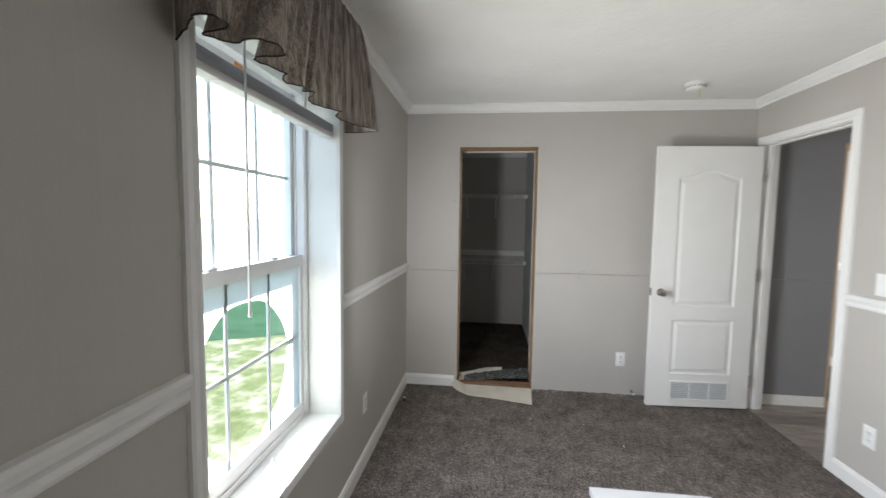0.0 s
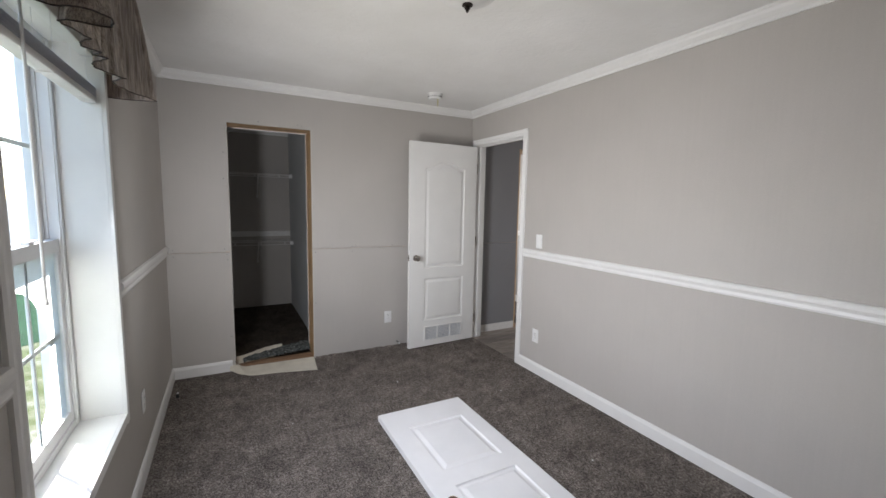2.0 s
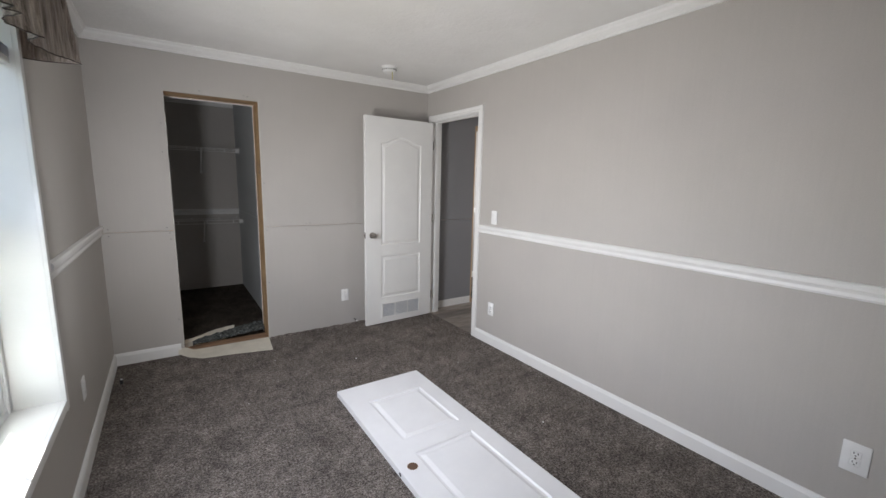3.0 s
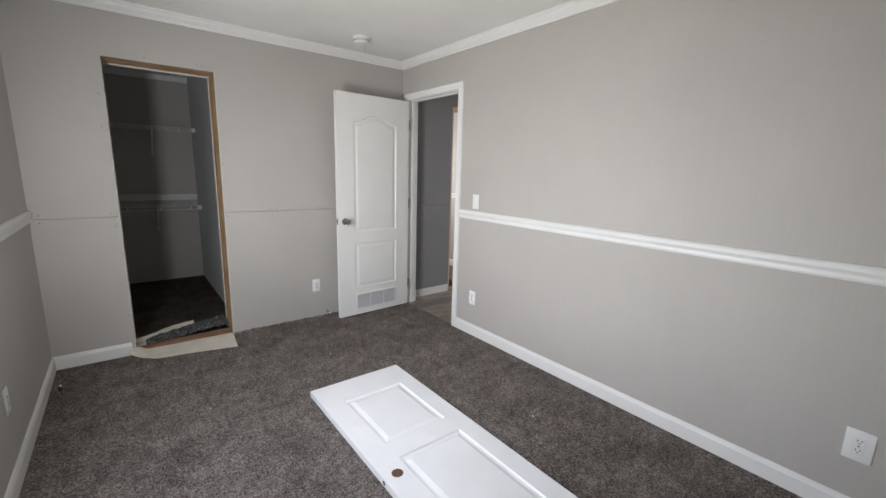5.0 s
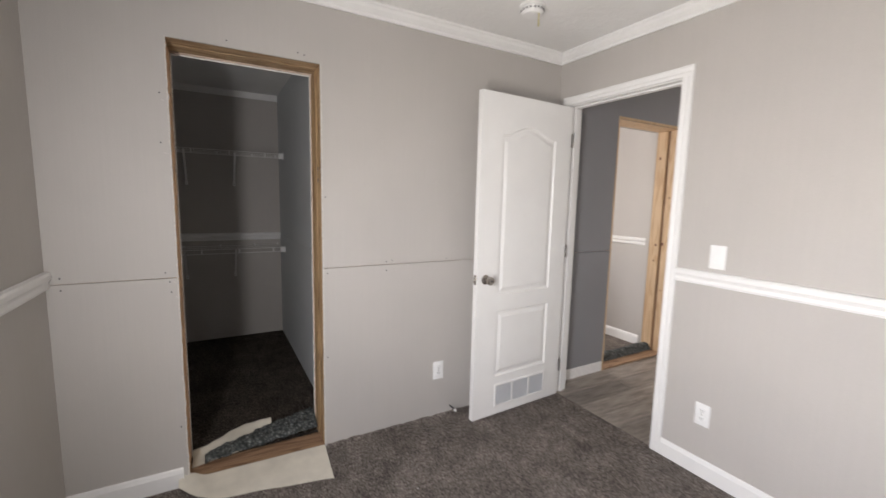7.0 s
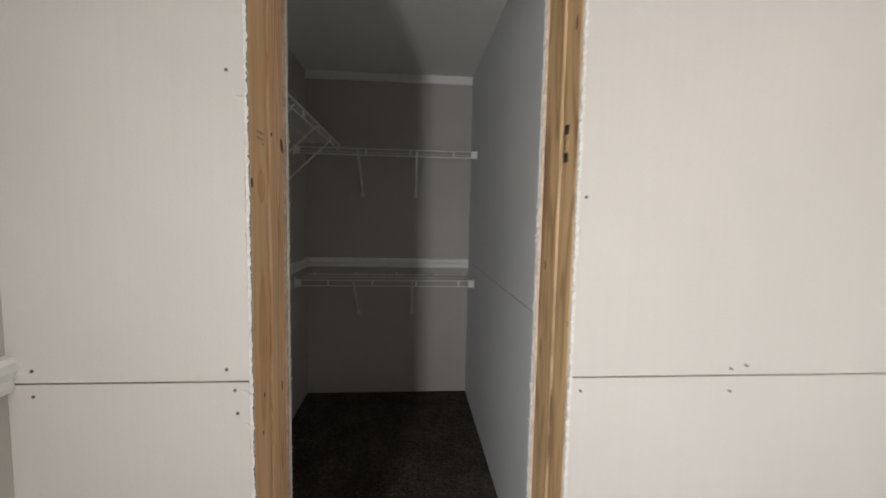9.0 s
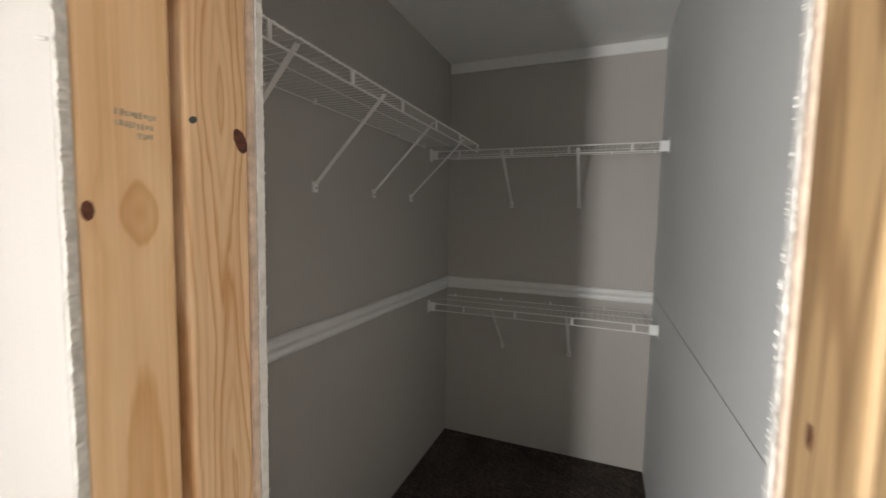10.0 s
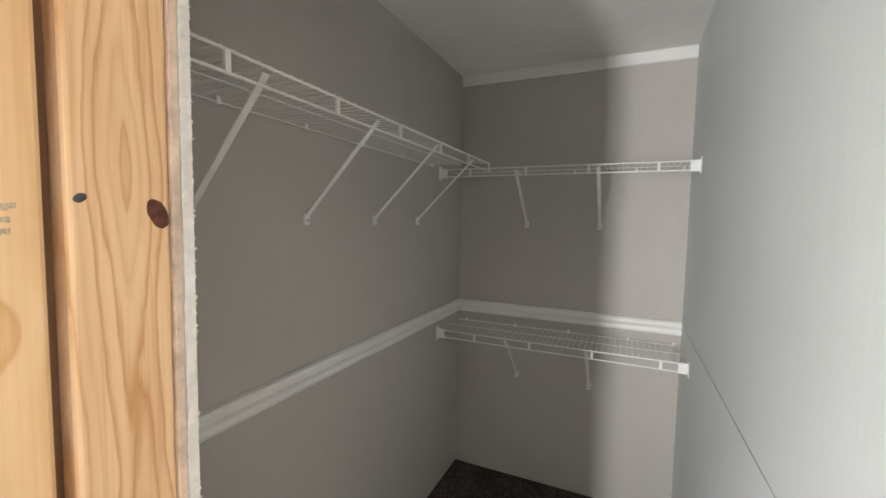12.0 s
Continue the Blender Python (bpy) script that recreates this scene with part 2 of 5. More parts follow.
M_VINYL = plain("white window vinyl", (0.80, 0.805, 0.81), 0.38, vary=0.03, scale=9)
M_PLASTIC = plain("white plastic", (0.80, 0.80, 0.79), 0.35, vary=0.02)
M_WIRE = plain("white coated wire", (0.80, 0.79, 0.77), 0.35, vary=0.03)
M_SLOT = plain("dark slot", (0.03, 0.03, 0.03), 0.6)
M_CARPET = carpet_pile("grey-brown cut-pile carpet", (0.072, 0.061, 0.053), (0.182, 0.160, 0.143), (0.355, 0.322, 0.294))
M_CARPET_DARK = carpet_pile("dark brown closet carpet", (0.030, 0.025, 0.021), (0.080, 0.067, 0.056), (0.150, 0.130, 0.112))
M_PINE_Z, M_PINE_X = pine_cathedral("upright pine", ((3.679, 1.565, 4.4, 0.031), (3.690, 1.02, 3.2, 0.034)), 98.0, (0.81, 0.585, 0.372), (0.59, 0.315, 0.130), 0.6), pine("level pine", "x", (0.48, 0.35, 0.22), (0.31, 0.19, 0.10))
M_PINE_FRONT = pine_cathedral("upright front pine", ((3.571, 1.412, 21.0, 0.035), (3.568, 1.06, 4.2, 0.036)), 36.0, (0.81, 0.575, 0.345), (0.60, 0.325, 0.125), 0.9, 1.9)
M_PAPER = plain("torn wallboard paper", (0.55, 0.525, 0.49), 0.9, vary=0.22, scale=80, bump=0.8, bscale=220)
M_PINE_OLD = pine("weathered pine", "z", (0.50, 0.345, 0.195), (0.26, 0.155, 0.08))
M_PINE_HALL = pine("hall pine", "z", (0.60, 0.44, 0.285), (0.46, 0.30, 0.17), 0.2)
M_KNOT = plain("pine knot", (0.115, 0.036, 0.020), 0.45, vary=0.55, scale=160, bump=0.4, bscale=300)
M_KNOT_GREY = plain("dead knot", (0.07, 0.075, 0.08), 0.6, vary=0.3, scale=90)
M_GYPSUM = plain("torn gypsum edge", (0.74, 0.73, 0.71), 0.9, vary=0.1, scale=60, bump=0.8, bscale=160)
M_BOARD = plain("brown fibre edge", (0.64, 0.51, 0.41), 0.9, vary=0.22, scale=40, bump=0.6, bscale=160)
M_NICKEL = plain("brushed nickel", (0.42, 0.39, 0.36), 0.26, 1.0, vary=0.08)
M_STEEL = plain("black plated steel", (0.10, 0.10, 0.105), 0.35, 0.9, vary=0.2, scale=80)
M_BRONZE = plain("oil-rubbed bronze", (0.030, 0.024, 0.020), 0.35, 0.7, vary=0.2)
M_FROST = plain("alabaster glass bowl", (0.66, 0.66, 0.65), 0.28, vary=0.12, scale=7)
M_CLOTH = cloth()
M_HEM = plain("dark hem cord", (0.045, 0.034, 0.030), 0.8, vary=0.2)
M_LINING = plain("pale valance lining", (0.62, 0.59, 0.55), 0.85, vary=0.05)
M_GLASS = clear_glass()
M_BLIND, M_FOG = slat_vinyl(), pane_fog()
M_GRASS = grass()
# darker grass green that carries the shade on the far lawn
M_GRASS_SHADE = plain("shaded lawn green", (0.048, 0.100, 0.055), 0.9, vary=0.25, scale=2.5, bump=0.5, bscale=60)
for m_ in (M_GRASS, M_GRASS_SHADE, M_CARPET, M_CARPET_DARK):
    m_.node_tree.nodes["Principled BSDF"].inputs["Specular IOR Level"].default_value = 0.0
M_PAVE = plain("pale concrete", (0.27, 0.265, 0.25), 0.9, vary=0.12, scale=2.0, bump=0.3, bscale=50)
M_ROOF = plain("grey shingle", (0.22, 0.22, 0.22), 0.9, vary=0.2, scale=20)
M_PLANK = plank_vinyl()
M_JOINT = plain("plank joint", (0.045, 0.040, 0.036), 0.8)
M_PAD = rebond()
M_FLAP = plain("beige backing sheet", (0.64, 0.60, 0.51), 0.8, vary=0.10, scale=9, bump=0.3, bscale=70)
M_SUBFLOOR = pine("stained sill wood", "x", (0.34, 0.22, 0.14), (0.16, 0.085, 0.05))
# wood brown darkened to hold the shade between studs
M_GAP_SHADE = pine("gap shade wood", "z", (0.19, 0.105, 0.06), (0.10, 0.05, 0.03), 0.4)
M_INK = plain("grey grade stamp", (0.46, 0.36, 0.25), 0.8, vary=0.35, scale=220)
M_ORANGE = plain("orange sticker", (0.75, 0.28, 0.06), 0.6, vary=0.3, scale=120)
M_YELLOW = plain("yellow pull tab", (0.55, 0.48, 0.14), 0.6)
M_FRIDGE = plain("stainless fridge", (0.25, 0.26, 0.28), 0.45, 0.6, vary=0.1)
M_BLACK = plain("black plastic", (0.02, 0.02, 0.022), 0.4)
M_CAB = plain("pale grey cabinet", (0.50, 0.49, 0.46), 0.5)
M_MAROON = plain("dark red-brown post", (0.20, 0.085, 0.055), 0.6, vary=0.25, scale=30)
M_SHADE = plain("frosted lamp shade", (0.75, 0.73, 0.68), 0.5)


# ---- mesh helpers ----
def box(bm, x0, x1, y0, y1, z0, z1):
    v = [bm.verts.new(p) for p in ((x0, y0, z0), (x1, y0, z0), (x1, y1, z0), (x0, y1, z0), (x0, y0, z1), (x1, y0, z1), (x1, y1, z1), (x0, y1, z1))]
    for f in ((0, 3, 2, 1), (4, 5, 6, 7), (0, 1, 5, 4), (1, 2, 6, 5), (2, 3, 7, 6), (3, 0, 4, 7)):
        bm.faces.new([v[i] for i in f])
    return bm


def soft_box(x0, x1, y0, y1, z0, z1, r=0.002, seg=1):
    bm = box(bmesh.new(), x0, x1, y0, y1, z0, z1)
    bmesh.ops.bevel(bm, geom=bm.edges[:], offset=r, segments=seg, affect="EDGES", profile=0.5)
    return bm


def sweep(profile, a, b, side, up=(0, 0, 1), cut_a=0.0, cut_b=0.0):
    """A straight moulding from a to b: profile of (out, height); side points away from the wall. cut: mitre per metre of out."""
    bm = bmesh.new()
    a, b, side, up = Vector(a), Vector(b), Vector(side), Vector(up)
    along = (b - a).normalized()
    rings = [[bm.verts.new(p + along * (cut * o) + side * o + up * h) for o, h in profile] for p, cut in ((a, cut_a), (b, -cut_b))]
    n = len(profile)
    for i in range(n):
        bm.faces.new((rings[0][i], rings[0][(i + 1) % n], rings[1][(i + 1) % n], rings[1][i]))
    bm.faces.new(rings[0][::-1]), bm.faces.new(rings[1])
    bmesh.ops.recalc_face_normals(bm, faces=bm.faces[:])
    return bm


def lathe(points, seg=32, axis="z"):
    """A turned shape from (radius, height) points."""
    bm = bmesh.new()
    rings = []
    for r, h in points:
        ring = []
        for i in range(seg):
            c, s = math.cos(2 * math.pi * i / seg) * r, math.sin(2 * math.pi * i / seg) * r
            ring.append(bm.verts.new({"z": (c, s, h), "y": (c, h, s), "x": (h, c, s)}[axis]))
        rings.append(ring)
    for p, q in zip(rings, rings[1:]):
        for i in range(seg):
            bm.faces.new((p[i], p[(i + 1) % seg], q[(i + 1) % seg], q[i]))
    bm.faces.new(rings[0][::-1]), bm.faces.new(rings[-1])
    bmesh.ops.recalc_face_normals(bm, faces=bm.faces[:])
    return bm


def rod(bm, a, b, r, seg=6):
    a, b = Vector(a), Vector(b)
    q = (b - a).to_track_quat("Z", "Y")
    rings = [[bm.verts.new(p + q @ Vector((math.cos(2 * math.pi * i / seg) * r, math.sin(2 * math.pi * i / seg) * r, 0))) for i in range(seg)] for p in (a, b)]
    for i in range(seg):
        bm.faces.new((rings[0][i], rings[0][(i + 1) % seg], rings[1][(i + 1) % seg], rings[1][i]))
    bm.faces.new(rings[0][::-1]), bm.faces.new(rings[1])
    return bm


def shift(bm, m):
    bmesh.ops.transform(bm, matrix=m, verts=bm.verts[:])
    return bm


def as_mesh(name, bm, material, smooth=False):
    me = bpy.data.meshes.new(name)
    bm.to_mesh(me)
    bm.free()
    me.materials.append(material)
    if smooth:
        me.polygons.foreach_set("use_smooth", [True] * len(me.polygons))
        me.set_sharp_from_angle(angle=radians(38))
    return me


def part(name, bm, material, parent=None, label="", smooth=False):
    ob = new(name, as_mesh(name, bm, material, smooth))
    if parent:
        ob.parent = parent
    return tagged(ob, label)


def thing(name, label, category, group="", kind="", at=(0, 0, 0), turn=0.0):
    ob = new(name)
    ob.empty_display_size = 0.05
    ob.matrix_world = pose(*at, 0, 0, turn)
    return tagged(ob, label, category, group, kind)


def setting(name, bm, material, label, category):
    return tagged(part(name, bm, material, None, "", False), label, category, "", "structure")


def slab(name, material, label, category, *bs):
    bm = bmesh.new()
    for b in bs:
        box(bm, *b)
    return setting(name, bm, material, label, category)


def ragged(a, b, y0, y1, z0, z1, seed, rough_a=True, amp=0.0018, step=0.006):
    """A thin board between x=a and x=b whose edge at a (or b) is torn: an uneven cut edge in many short steps."""
    rnd = random.Random(seed)
    bm = bmesh.new()
    n = max(2, int((z1 - z0) / step))
    rows, drift = [], 0.0
    for i in range(n + 1):
        z = z0 + (z1 - z0) * i / n
        drift = 0.6 * drift + rnd.uniform(-amp, amp) * 0.5
        e = drift + rnd.uniform(-amp, amp) * 0.45 + (rnd.uniform(0, amp) if rnd.random() < 0.12 else 0)
        ea, eb = (a + e, b) if rough_a else (a, b + e)
        rows.append([bm.verts.new(p) for p in ((ea, y0, z), (eb, y0, z), (eb - (0 if rough_a else e * 0.8), y1, z), (ea - (e * 0.8 if rough_a else 0), y1, z))])
    for p, q in zip(rows, rows[1:]):
        for i in range(4):
            bm.faces.new((p[i], p[(i + 1) % 4], q[(i + 1) % 4], q[i]))
    bm.faces.new(rows[0][::-1]), bm.faces.new(rows[-1])
    bmesh.ops.recalc_face_normals(bm, faces=bm.faces[:])
    return bm


# ---- large structure ----
slab("floor", M_CARPET, "worn grey-brown cut-pile carpet in the bedroom", "floor",
     (XW - 0.02, XE + 0.005, YS - 0.02, YN + 0.005, -0.12, 0.0), (XW - 0.02, CX1 + 0.02, YN + 0.005, 3.645, -0.12, -0.022))
slab("floor_closet", M_CARPET_DARK, "dark brown carpet in the closet", "floor", (XW - 0.02, CX1 + 0.02, 3.6455, CY1 + 0.02, -0.12, 0.0))
slab("ceiling", M_CEIL, "stippled off-white bedroom ceiling", "ceiling", (XO, XE + 0.05, YS - 0.1, YN + 0.12, H, H + 0.08))
slab("ceiling_closet", M_CEIL, "stippled off-white closet ceiling", "ceiling", (XW - 0.1, CX1 + 0.05, YN + 0.121, CY1 + 0.1, CH, CH + 0.12))
slab("ceiling_hall", M_CEIL, "white ceiling over hall and living room", "ceiling", (XE + 0.051, 12.5, 2.2, 9.3, H, H + 0.08))
slab("roof", M_ROOF, "flat roof deck flush with the walls", "roof", (XO - 0.06, 12.6, YS - 0.4, 9.5, H + 0.14, H + 0.24))

wall_west = slab("wall_west", M_WALL, "greige window wall of bedroom and closet", "wall",
                 (XO, XW, YS - 0.1, WY0 - 0.008, 0, H), (XO, XW, WY1 + 0.008, CY1 + 0.1, 0, H),
                 (XO, XW, WY0 - 0.008, WY1 + 0.008, 0, WZ0 - 0.008), (XO, XW, WY0 - 0.008, WY1 + 0.008, WZ1 + 0.008, H),
                 (XO, XW, YS - 0.1, CY1 + 0.1, -0.3, -0.0005))
slab("wall_south", M_WALL, "plain greige wall behind the walk", "wall", (XW, XE + 0.1, YS - 0.1, YS, 0, H))
wall_east = slab("wall_east", M_WALL, "greige bedroom wall with a doorway", "wall",
                 (XE, HX0, YS, DY0 - 0.018, 0, H), (XE, HX0, DY1 + 0.018, YN, 0, H), (XE, HX0, DY0 - 0.018, DY1 + 0.018, DZ + 0.018, H))
slab("wall_closet_back", M_WALL, "greige back wall of the closet", "wall", (XW, CX1 + 0.1, CY1, CY1 + 0.1, 0, CH))

# north wall: board on both faces, a double row of studs between
AX0, AX1, AZ, BX0, BX1, BZ = 2.750, 3.560, 2.060, 3.700, 5.600, 2.330
wall_north = thing("wall_north", "greige wallboard wall with a rough-cut closet opening", "wall", kind="structure")
core = bmesh.new()
for b in ((XW, OX0 - 0.039, 0, H), (OX1 + 0.039, AX0 - 0.039, 0, H), (AX1 + 0.039, BX0 - 0.02, 0, H), (BX1 + 0.06, 12.4, 0, H),
          (OX0 - 0.039, OX1 + 0.039, OZ + 0.09, H), (AX0 - 0.039, AX1 + 0.039, AZ + 0.09, H), (BX0 - 0.02, BX1 + 0.06, BZ + 0.03, H)):
    box(core, b[0], b[1], YN + 0.014, 3.709, b[2], b[3])
part("core", core, M_BOARD, wall_north)
SEAM = 1.020
gap = 0.0018


def board(a, b, z0, z1, y0, y1, seed=0, torn="", material=None):
    if torn:
        bm = ragged(a, b, y0, y1, z0, z1, seed, torn == "a")
    else:
        bm = box(bmesh.new(), a, b, y0, y1, z0, z1)
    return part("panel", bm, material or M_WALL, wall_north)


YF = YN + 0.012
board(XW, OX0 - 0.004, 0, SEAM - gap, YN, YF, 1, "b"), board(XW, OX0 - 0.004, SEAM + gap, OZ, YN, YF, 2, "b")
board(OX1 + 0.007, XE, 0.0, SEAM - gap, YN, YF, 3, "a"), board(OX1 + 0.007, XE, SEAM + gap, OZ, YN, YF, 4, "a")
board(XW, XE, OZ, H, YN, YF)
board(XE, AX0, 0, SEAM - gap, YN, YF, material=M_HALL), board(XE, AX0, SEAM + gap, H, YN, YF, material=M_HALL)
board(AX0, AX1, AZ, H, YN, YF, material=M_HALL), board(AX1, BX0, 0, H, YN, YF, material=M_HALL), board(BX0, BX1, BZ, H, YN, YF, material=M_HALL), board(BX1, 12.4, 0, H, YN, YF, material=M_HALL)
for s in (0, 1):
    y0, y1 = ((3.7245, 3.733), (3.7335, YB))[s]
    m_ = (M_BOARD, M_WALL)[s]
    board(XW, OX0 + 0.003, 0, CH, y0, y1, 11 + s, "b", m_), board(OX1 - 0.003, CX1 + 0.05, 0, CH, y0, y1, 13 + s, "a", m_)
    board(OX0 + 0.003, OX1 - 0.003, OZ - 0.002, CH, y0, y1, material=m_)
board(CX1 + 0.05, AX0, 0, H, 3.710, YB), board(AX0, AX1, AZ, H, 3.710, YB), board(AX1, BX0, 0, H, 3.710, YB), board(BX0, BX1, BZ, H, 3.710, YB), board(BX1, 12.4, 0, H, 3.710, YB)
# white broken gypsum rims round the closet opening
for x0, x1, y0, y1, z1, seed, side in ((OX0 - 0.0045, OX0 + 0.0015, YN + 0.0006, YF - 0.001, OZ, 21, "b"), (OX1 + 0.0010, OX1 + 0.0090, YN + 0.0010, YF - 0.001, OZ, 22, "a"),
                                       (OX0 - 0.010, OX0 + 0.0055, 3.735, YB + 0.001, OZ, 23, "b"), (OX1 - 0.0045, OX1 + 0.010, 3.735, YB + 0.001, OZ, 24, "a")):
    near = seed < 23
    part("torn_edge", ragged(x0, x1, y0, y1, 0.0, z1, seed, side == "a", 0.0026 if near else 0.0012, 0.0034 if near else 0.004), M_PAPER if near else M_GYPSUM, wall_north, "torn paper edge" if near else "torn white gypsum edge")
rim = ragged(0, 0.012, 0, 0.012, 0, OX1 - OX0, 25, True, 0.0024, 0.005)
part("torn_edge", shift(rim, Matrix.Translation((OX0, YB - 0.011, OZ - 0.002)) @ pose(0, 0, 0, 0, 90, 0) @ Matrix.Translation((-0.006, 0, 0))), M_GYPSUM, wall_north, "torn white gypsum edge")

# loose paper fibres along the torn closet-side edges
fuzz, rnd = bmesh.new(), random.Random(31)
for i in range(1100):
    s = 1 if i % 2 else -1
    near = i % 5 == 0                            # a few on the bedroom side
    z = rnd.uniform(0.1, OZ - 0.01)
    clump = max(0.0, noise.noise(Vector((z * 23, s * 3.0, near * 7.0)))) ** 0.6
    r = rnd.uniform(0.0007, 0.0017) * (1 + 1.6 * clump) * (1.7 if rnd.random() < 0.06 else 1)
    x = (OX0 + 0.0055 if s < 0 else OX1 - 0.0045) + rnd.uniform(-0.0008, 0.0006) * -s
    p = Vector((x, YB + rnd.uniform(-0.002, 0.0022), z))
    if near:
        p = Vector((OX0 - 0.0012 if s < 0 else OX1 + 0.0012, YN + rnd.uniform(0.0, 0.008), z))
    v = [fuzz.verts.new(p + Vector((rnd.uniform(-r, r), rnd.uniform(-r, r), rnd.uniform(-r, r)))) for _ in range(4)]
    for f in ((0, 1, 2), (0, 2, 3), (0, 3, 1), (1, 3, 2)):
        fuzz.faces.new([v[k] for k in f])
for i in range(260):                             # larger crumbs hanging at the closet-side corner
    s = 1 if i % 2 else -1
    p = Vector(((OX0 + 0.0050 if s < 0 else OX1 - 0.0040) + rnd.uniform(-0.001, 0.0012) * -s, YB + rnd.uniform(0.0005, 0.0026), rnd.uniform(0.1, OZ - 0.01)))
    r = rnd.uniform(0.0012, 0.0030) * (1.5 if rnd.random() < 0.1 else 1)
    v = [fuzz.verts.new(p + Vector((k[0] * r * rnd.uniform(0.4, 1.0), k[1] * r * rnd.uniform(0.4, 1.0), k[2] * r * rnd.uniform(0.5, 1.2)))) for k in ((1, 0, 0), (-1, 0, 0), (0, 1, 0), (0, -1, 0), (0, 0, 1), (0, 0, -1))]
    for f in ((0, 2, 4), (2, 1, 4), (1, 3, 4), (3, 0, 4), (2, 0, 5), (1, 2, 5), (3, 1, 5), (0, 3, 5)):
        fuzz.faces.new([v[k] for k in f])
bmesh.ops.recalc_face_normals(fuzz, faces=fuzz.faces[:])
part("paper_fuzz", fuzz, M_GYPSUM, wall_north, "white torn paper fibres")


def stud(x0, x1, y0, y1, z0, z1, m):
    part("stud", soft_box(x0, x1, y0, y1, z0, z1, 0.005, 2), m, wall_north, "knotty pine stud")


for x0, x1, ztop in ((OX0 - 0.038, OX0, OZ), (OX1, OX1 + 0.038, OZ), (AX0 - 0.038, AX0, AZ), (AX1, AX1 + 0.038, AZ)):
    m_ = M_PINE_Z if x0 == OX0 - 0.038 else M_PINE_OLD if ztop == OZ else M_PINE_HALL
    stud(x0, x1, 3.5125, 3.586 if x0 == AX1 else 3.612 if x0 == OX0 - 0.038 else 3.600, 0, ztop, M_PINE_FRONT if m_ == M_PINE_Z else m_), stud(x0, x1, 3.627 if x0 == OX0 - 0.038 else 3.609, 3.7235 if ztop == OZ else 3.7095, 0, ztop, m_)
for x0, x1, z in ((OX0 - 0.038, OX1 + 0.038, OZ), (AX0 - 0.038, AX1 + 0.038, AZ)):
    for y0, y1 in ((3.5125, 3.601), (3.608, 3.7095)):
        part("header", soft_box(x0, x1, y0, y1, z + 0.0005, z + 0.089, 0.003), M_PINE_X if z == OZ else M_PINE_HALL, wall_north, "pine header over the opening")
# strips added in the stud gaps; their dark brown stands for shade
part("gap_board", box(bmesh.new(), OX0 - 0.0385, OX0 - 0.026, 3.6125, 3.6265, 0, OZ), M_GAP_SHADE, wall_north, "added dark strip for the shaded gap between the studs")
part("gap_board", box(bmesh.new(), AX1 + 0.016, AX1 + 0.0385, 3.5865, 3.6085, 0, AZ), M_GAP_SHADE, wall_north, "red-brown wood strip, darkened as the shaded hall gap")
# hall openings: wood shown round the cut edges
for x0, x1 in ((AX0 - 0.014, AX0), (AX1, AX1 + 0.016)):
    part("edge_strip", soft_box(x0, x1, YN - 0.003, YN + 0.011, 0.0, AZ, 0.001), M_PINE_HALL, wall_north)
part("edge_strip", soft_box(AX0 - 0.014, AX1 + 0.016, YN - 0.003, YN + 0.011, AZ, AZ + 0.020, 0.001), M_PINE_HALL, wall_north)
part("jamb_post", soft_box(4.440, 4.470, YN - 0.01, YN + 0.03, 0, BZ, 0.003), M_MAROON, wall_north, "dark red-brown post of the hall opening")
part("header", soft_box(BX0 - 0.25, BX1, YN + 0.02, 3.70, BZ, BZ + 0.028, 0.003), M_TRIM, wall_north)
part("batten", soft_box(BX0 - 0.02, BX0 + 0.10, YN - 0.02, YN + 0.02, BZ - 0.004, BZ + 0.03, 0.004), M_PINE_HALL, wall_north)
part("pale_strip", box(bmesh.new(), HX0, AX0 - 0.016, YN - 0.002, YN - 0.0002, 0.0, 0.084), M_GYPSUM, wall_north, "pale strip where a baseboard was")
part("baseboard_end", soft_box(AX1 + 0.018, BX0, YN - 0.014, YN - 0.0002, 0.0, 0.10, 0.003), M_TRIM, wall_north)

# knots and grade stamps on the cut studs
def knot(at, ry, rz, normal_x, m=M_KNOT, tilt=0):
    bm = bmesh.new()
    rnd = random.Random(int(at[2] * 1000))
    n = 22
    mid = bm.verts.new((0.0012, 0, 0))
    ring = [bm.verts.new((0.0002, math.cos(2 * math.pi * i / n) * ry * rnd.uniform(0.95, 1.05), math.sin(2 * math.pi * i / n) * rz * rnd.uniform(0.95, 1.05))) for i in range(n)]
    for i in range(n):
        bm.faces.new((mid, ring[i], ring[(i + 1) % n]))
    shift(bm, Matrix.Translation(at) @ pose(0, 0, 0, tilt, 0, 0 if normal_x > 0 else 180))
    part("knot", bm, m, wall_north, "dark pine knot")


for y, z, ry, rz, m_, tilt in ((3.7095, 1.516, 0.0105, 0.0172, M_KNOT, 24), (3.638, 1.530, 0.0062, 0.0042, M_KNOT_GREY, 30), (3.521, 1.414, 0.0062, 0.0105, M_KNOT, 0),
                               (3.69, 0.93, 0.005, 0.014, M_KNOT, 0),
                               (3.560, 0.88, 0.004, 0.005, M_KNOT, 0), (3.57, 0.96, 0.004, 0.006, M_KNOT, 0), (3.66, 1.86, 0.006, 0.010, M_KNOT, 20)):
    knot((OX0, y, z), ry, rz, 1, m_, tilt)
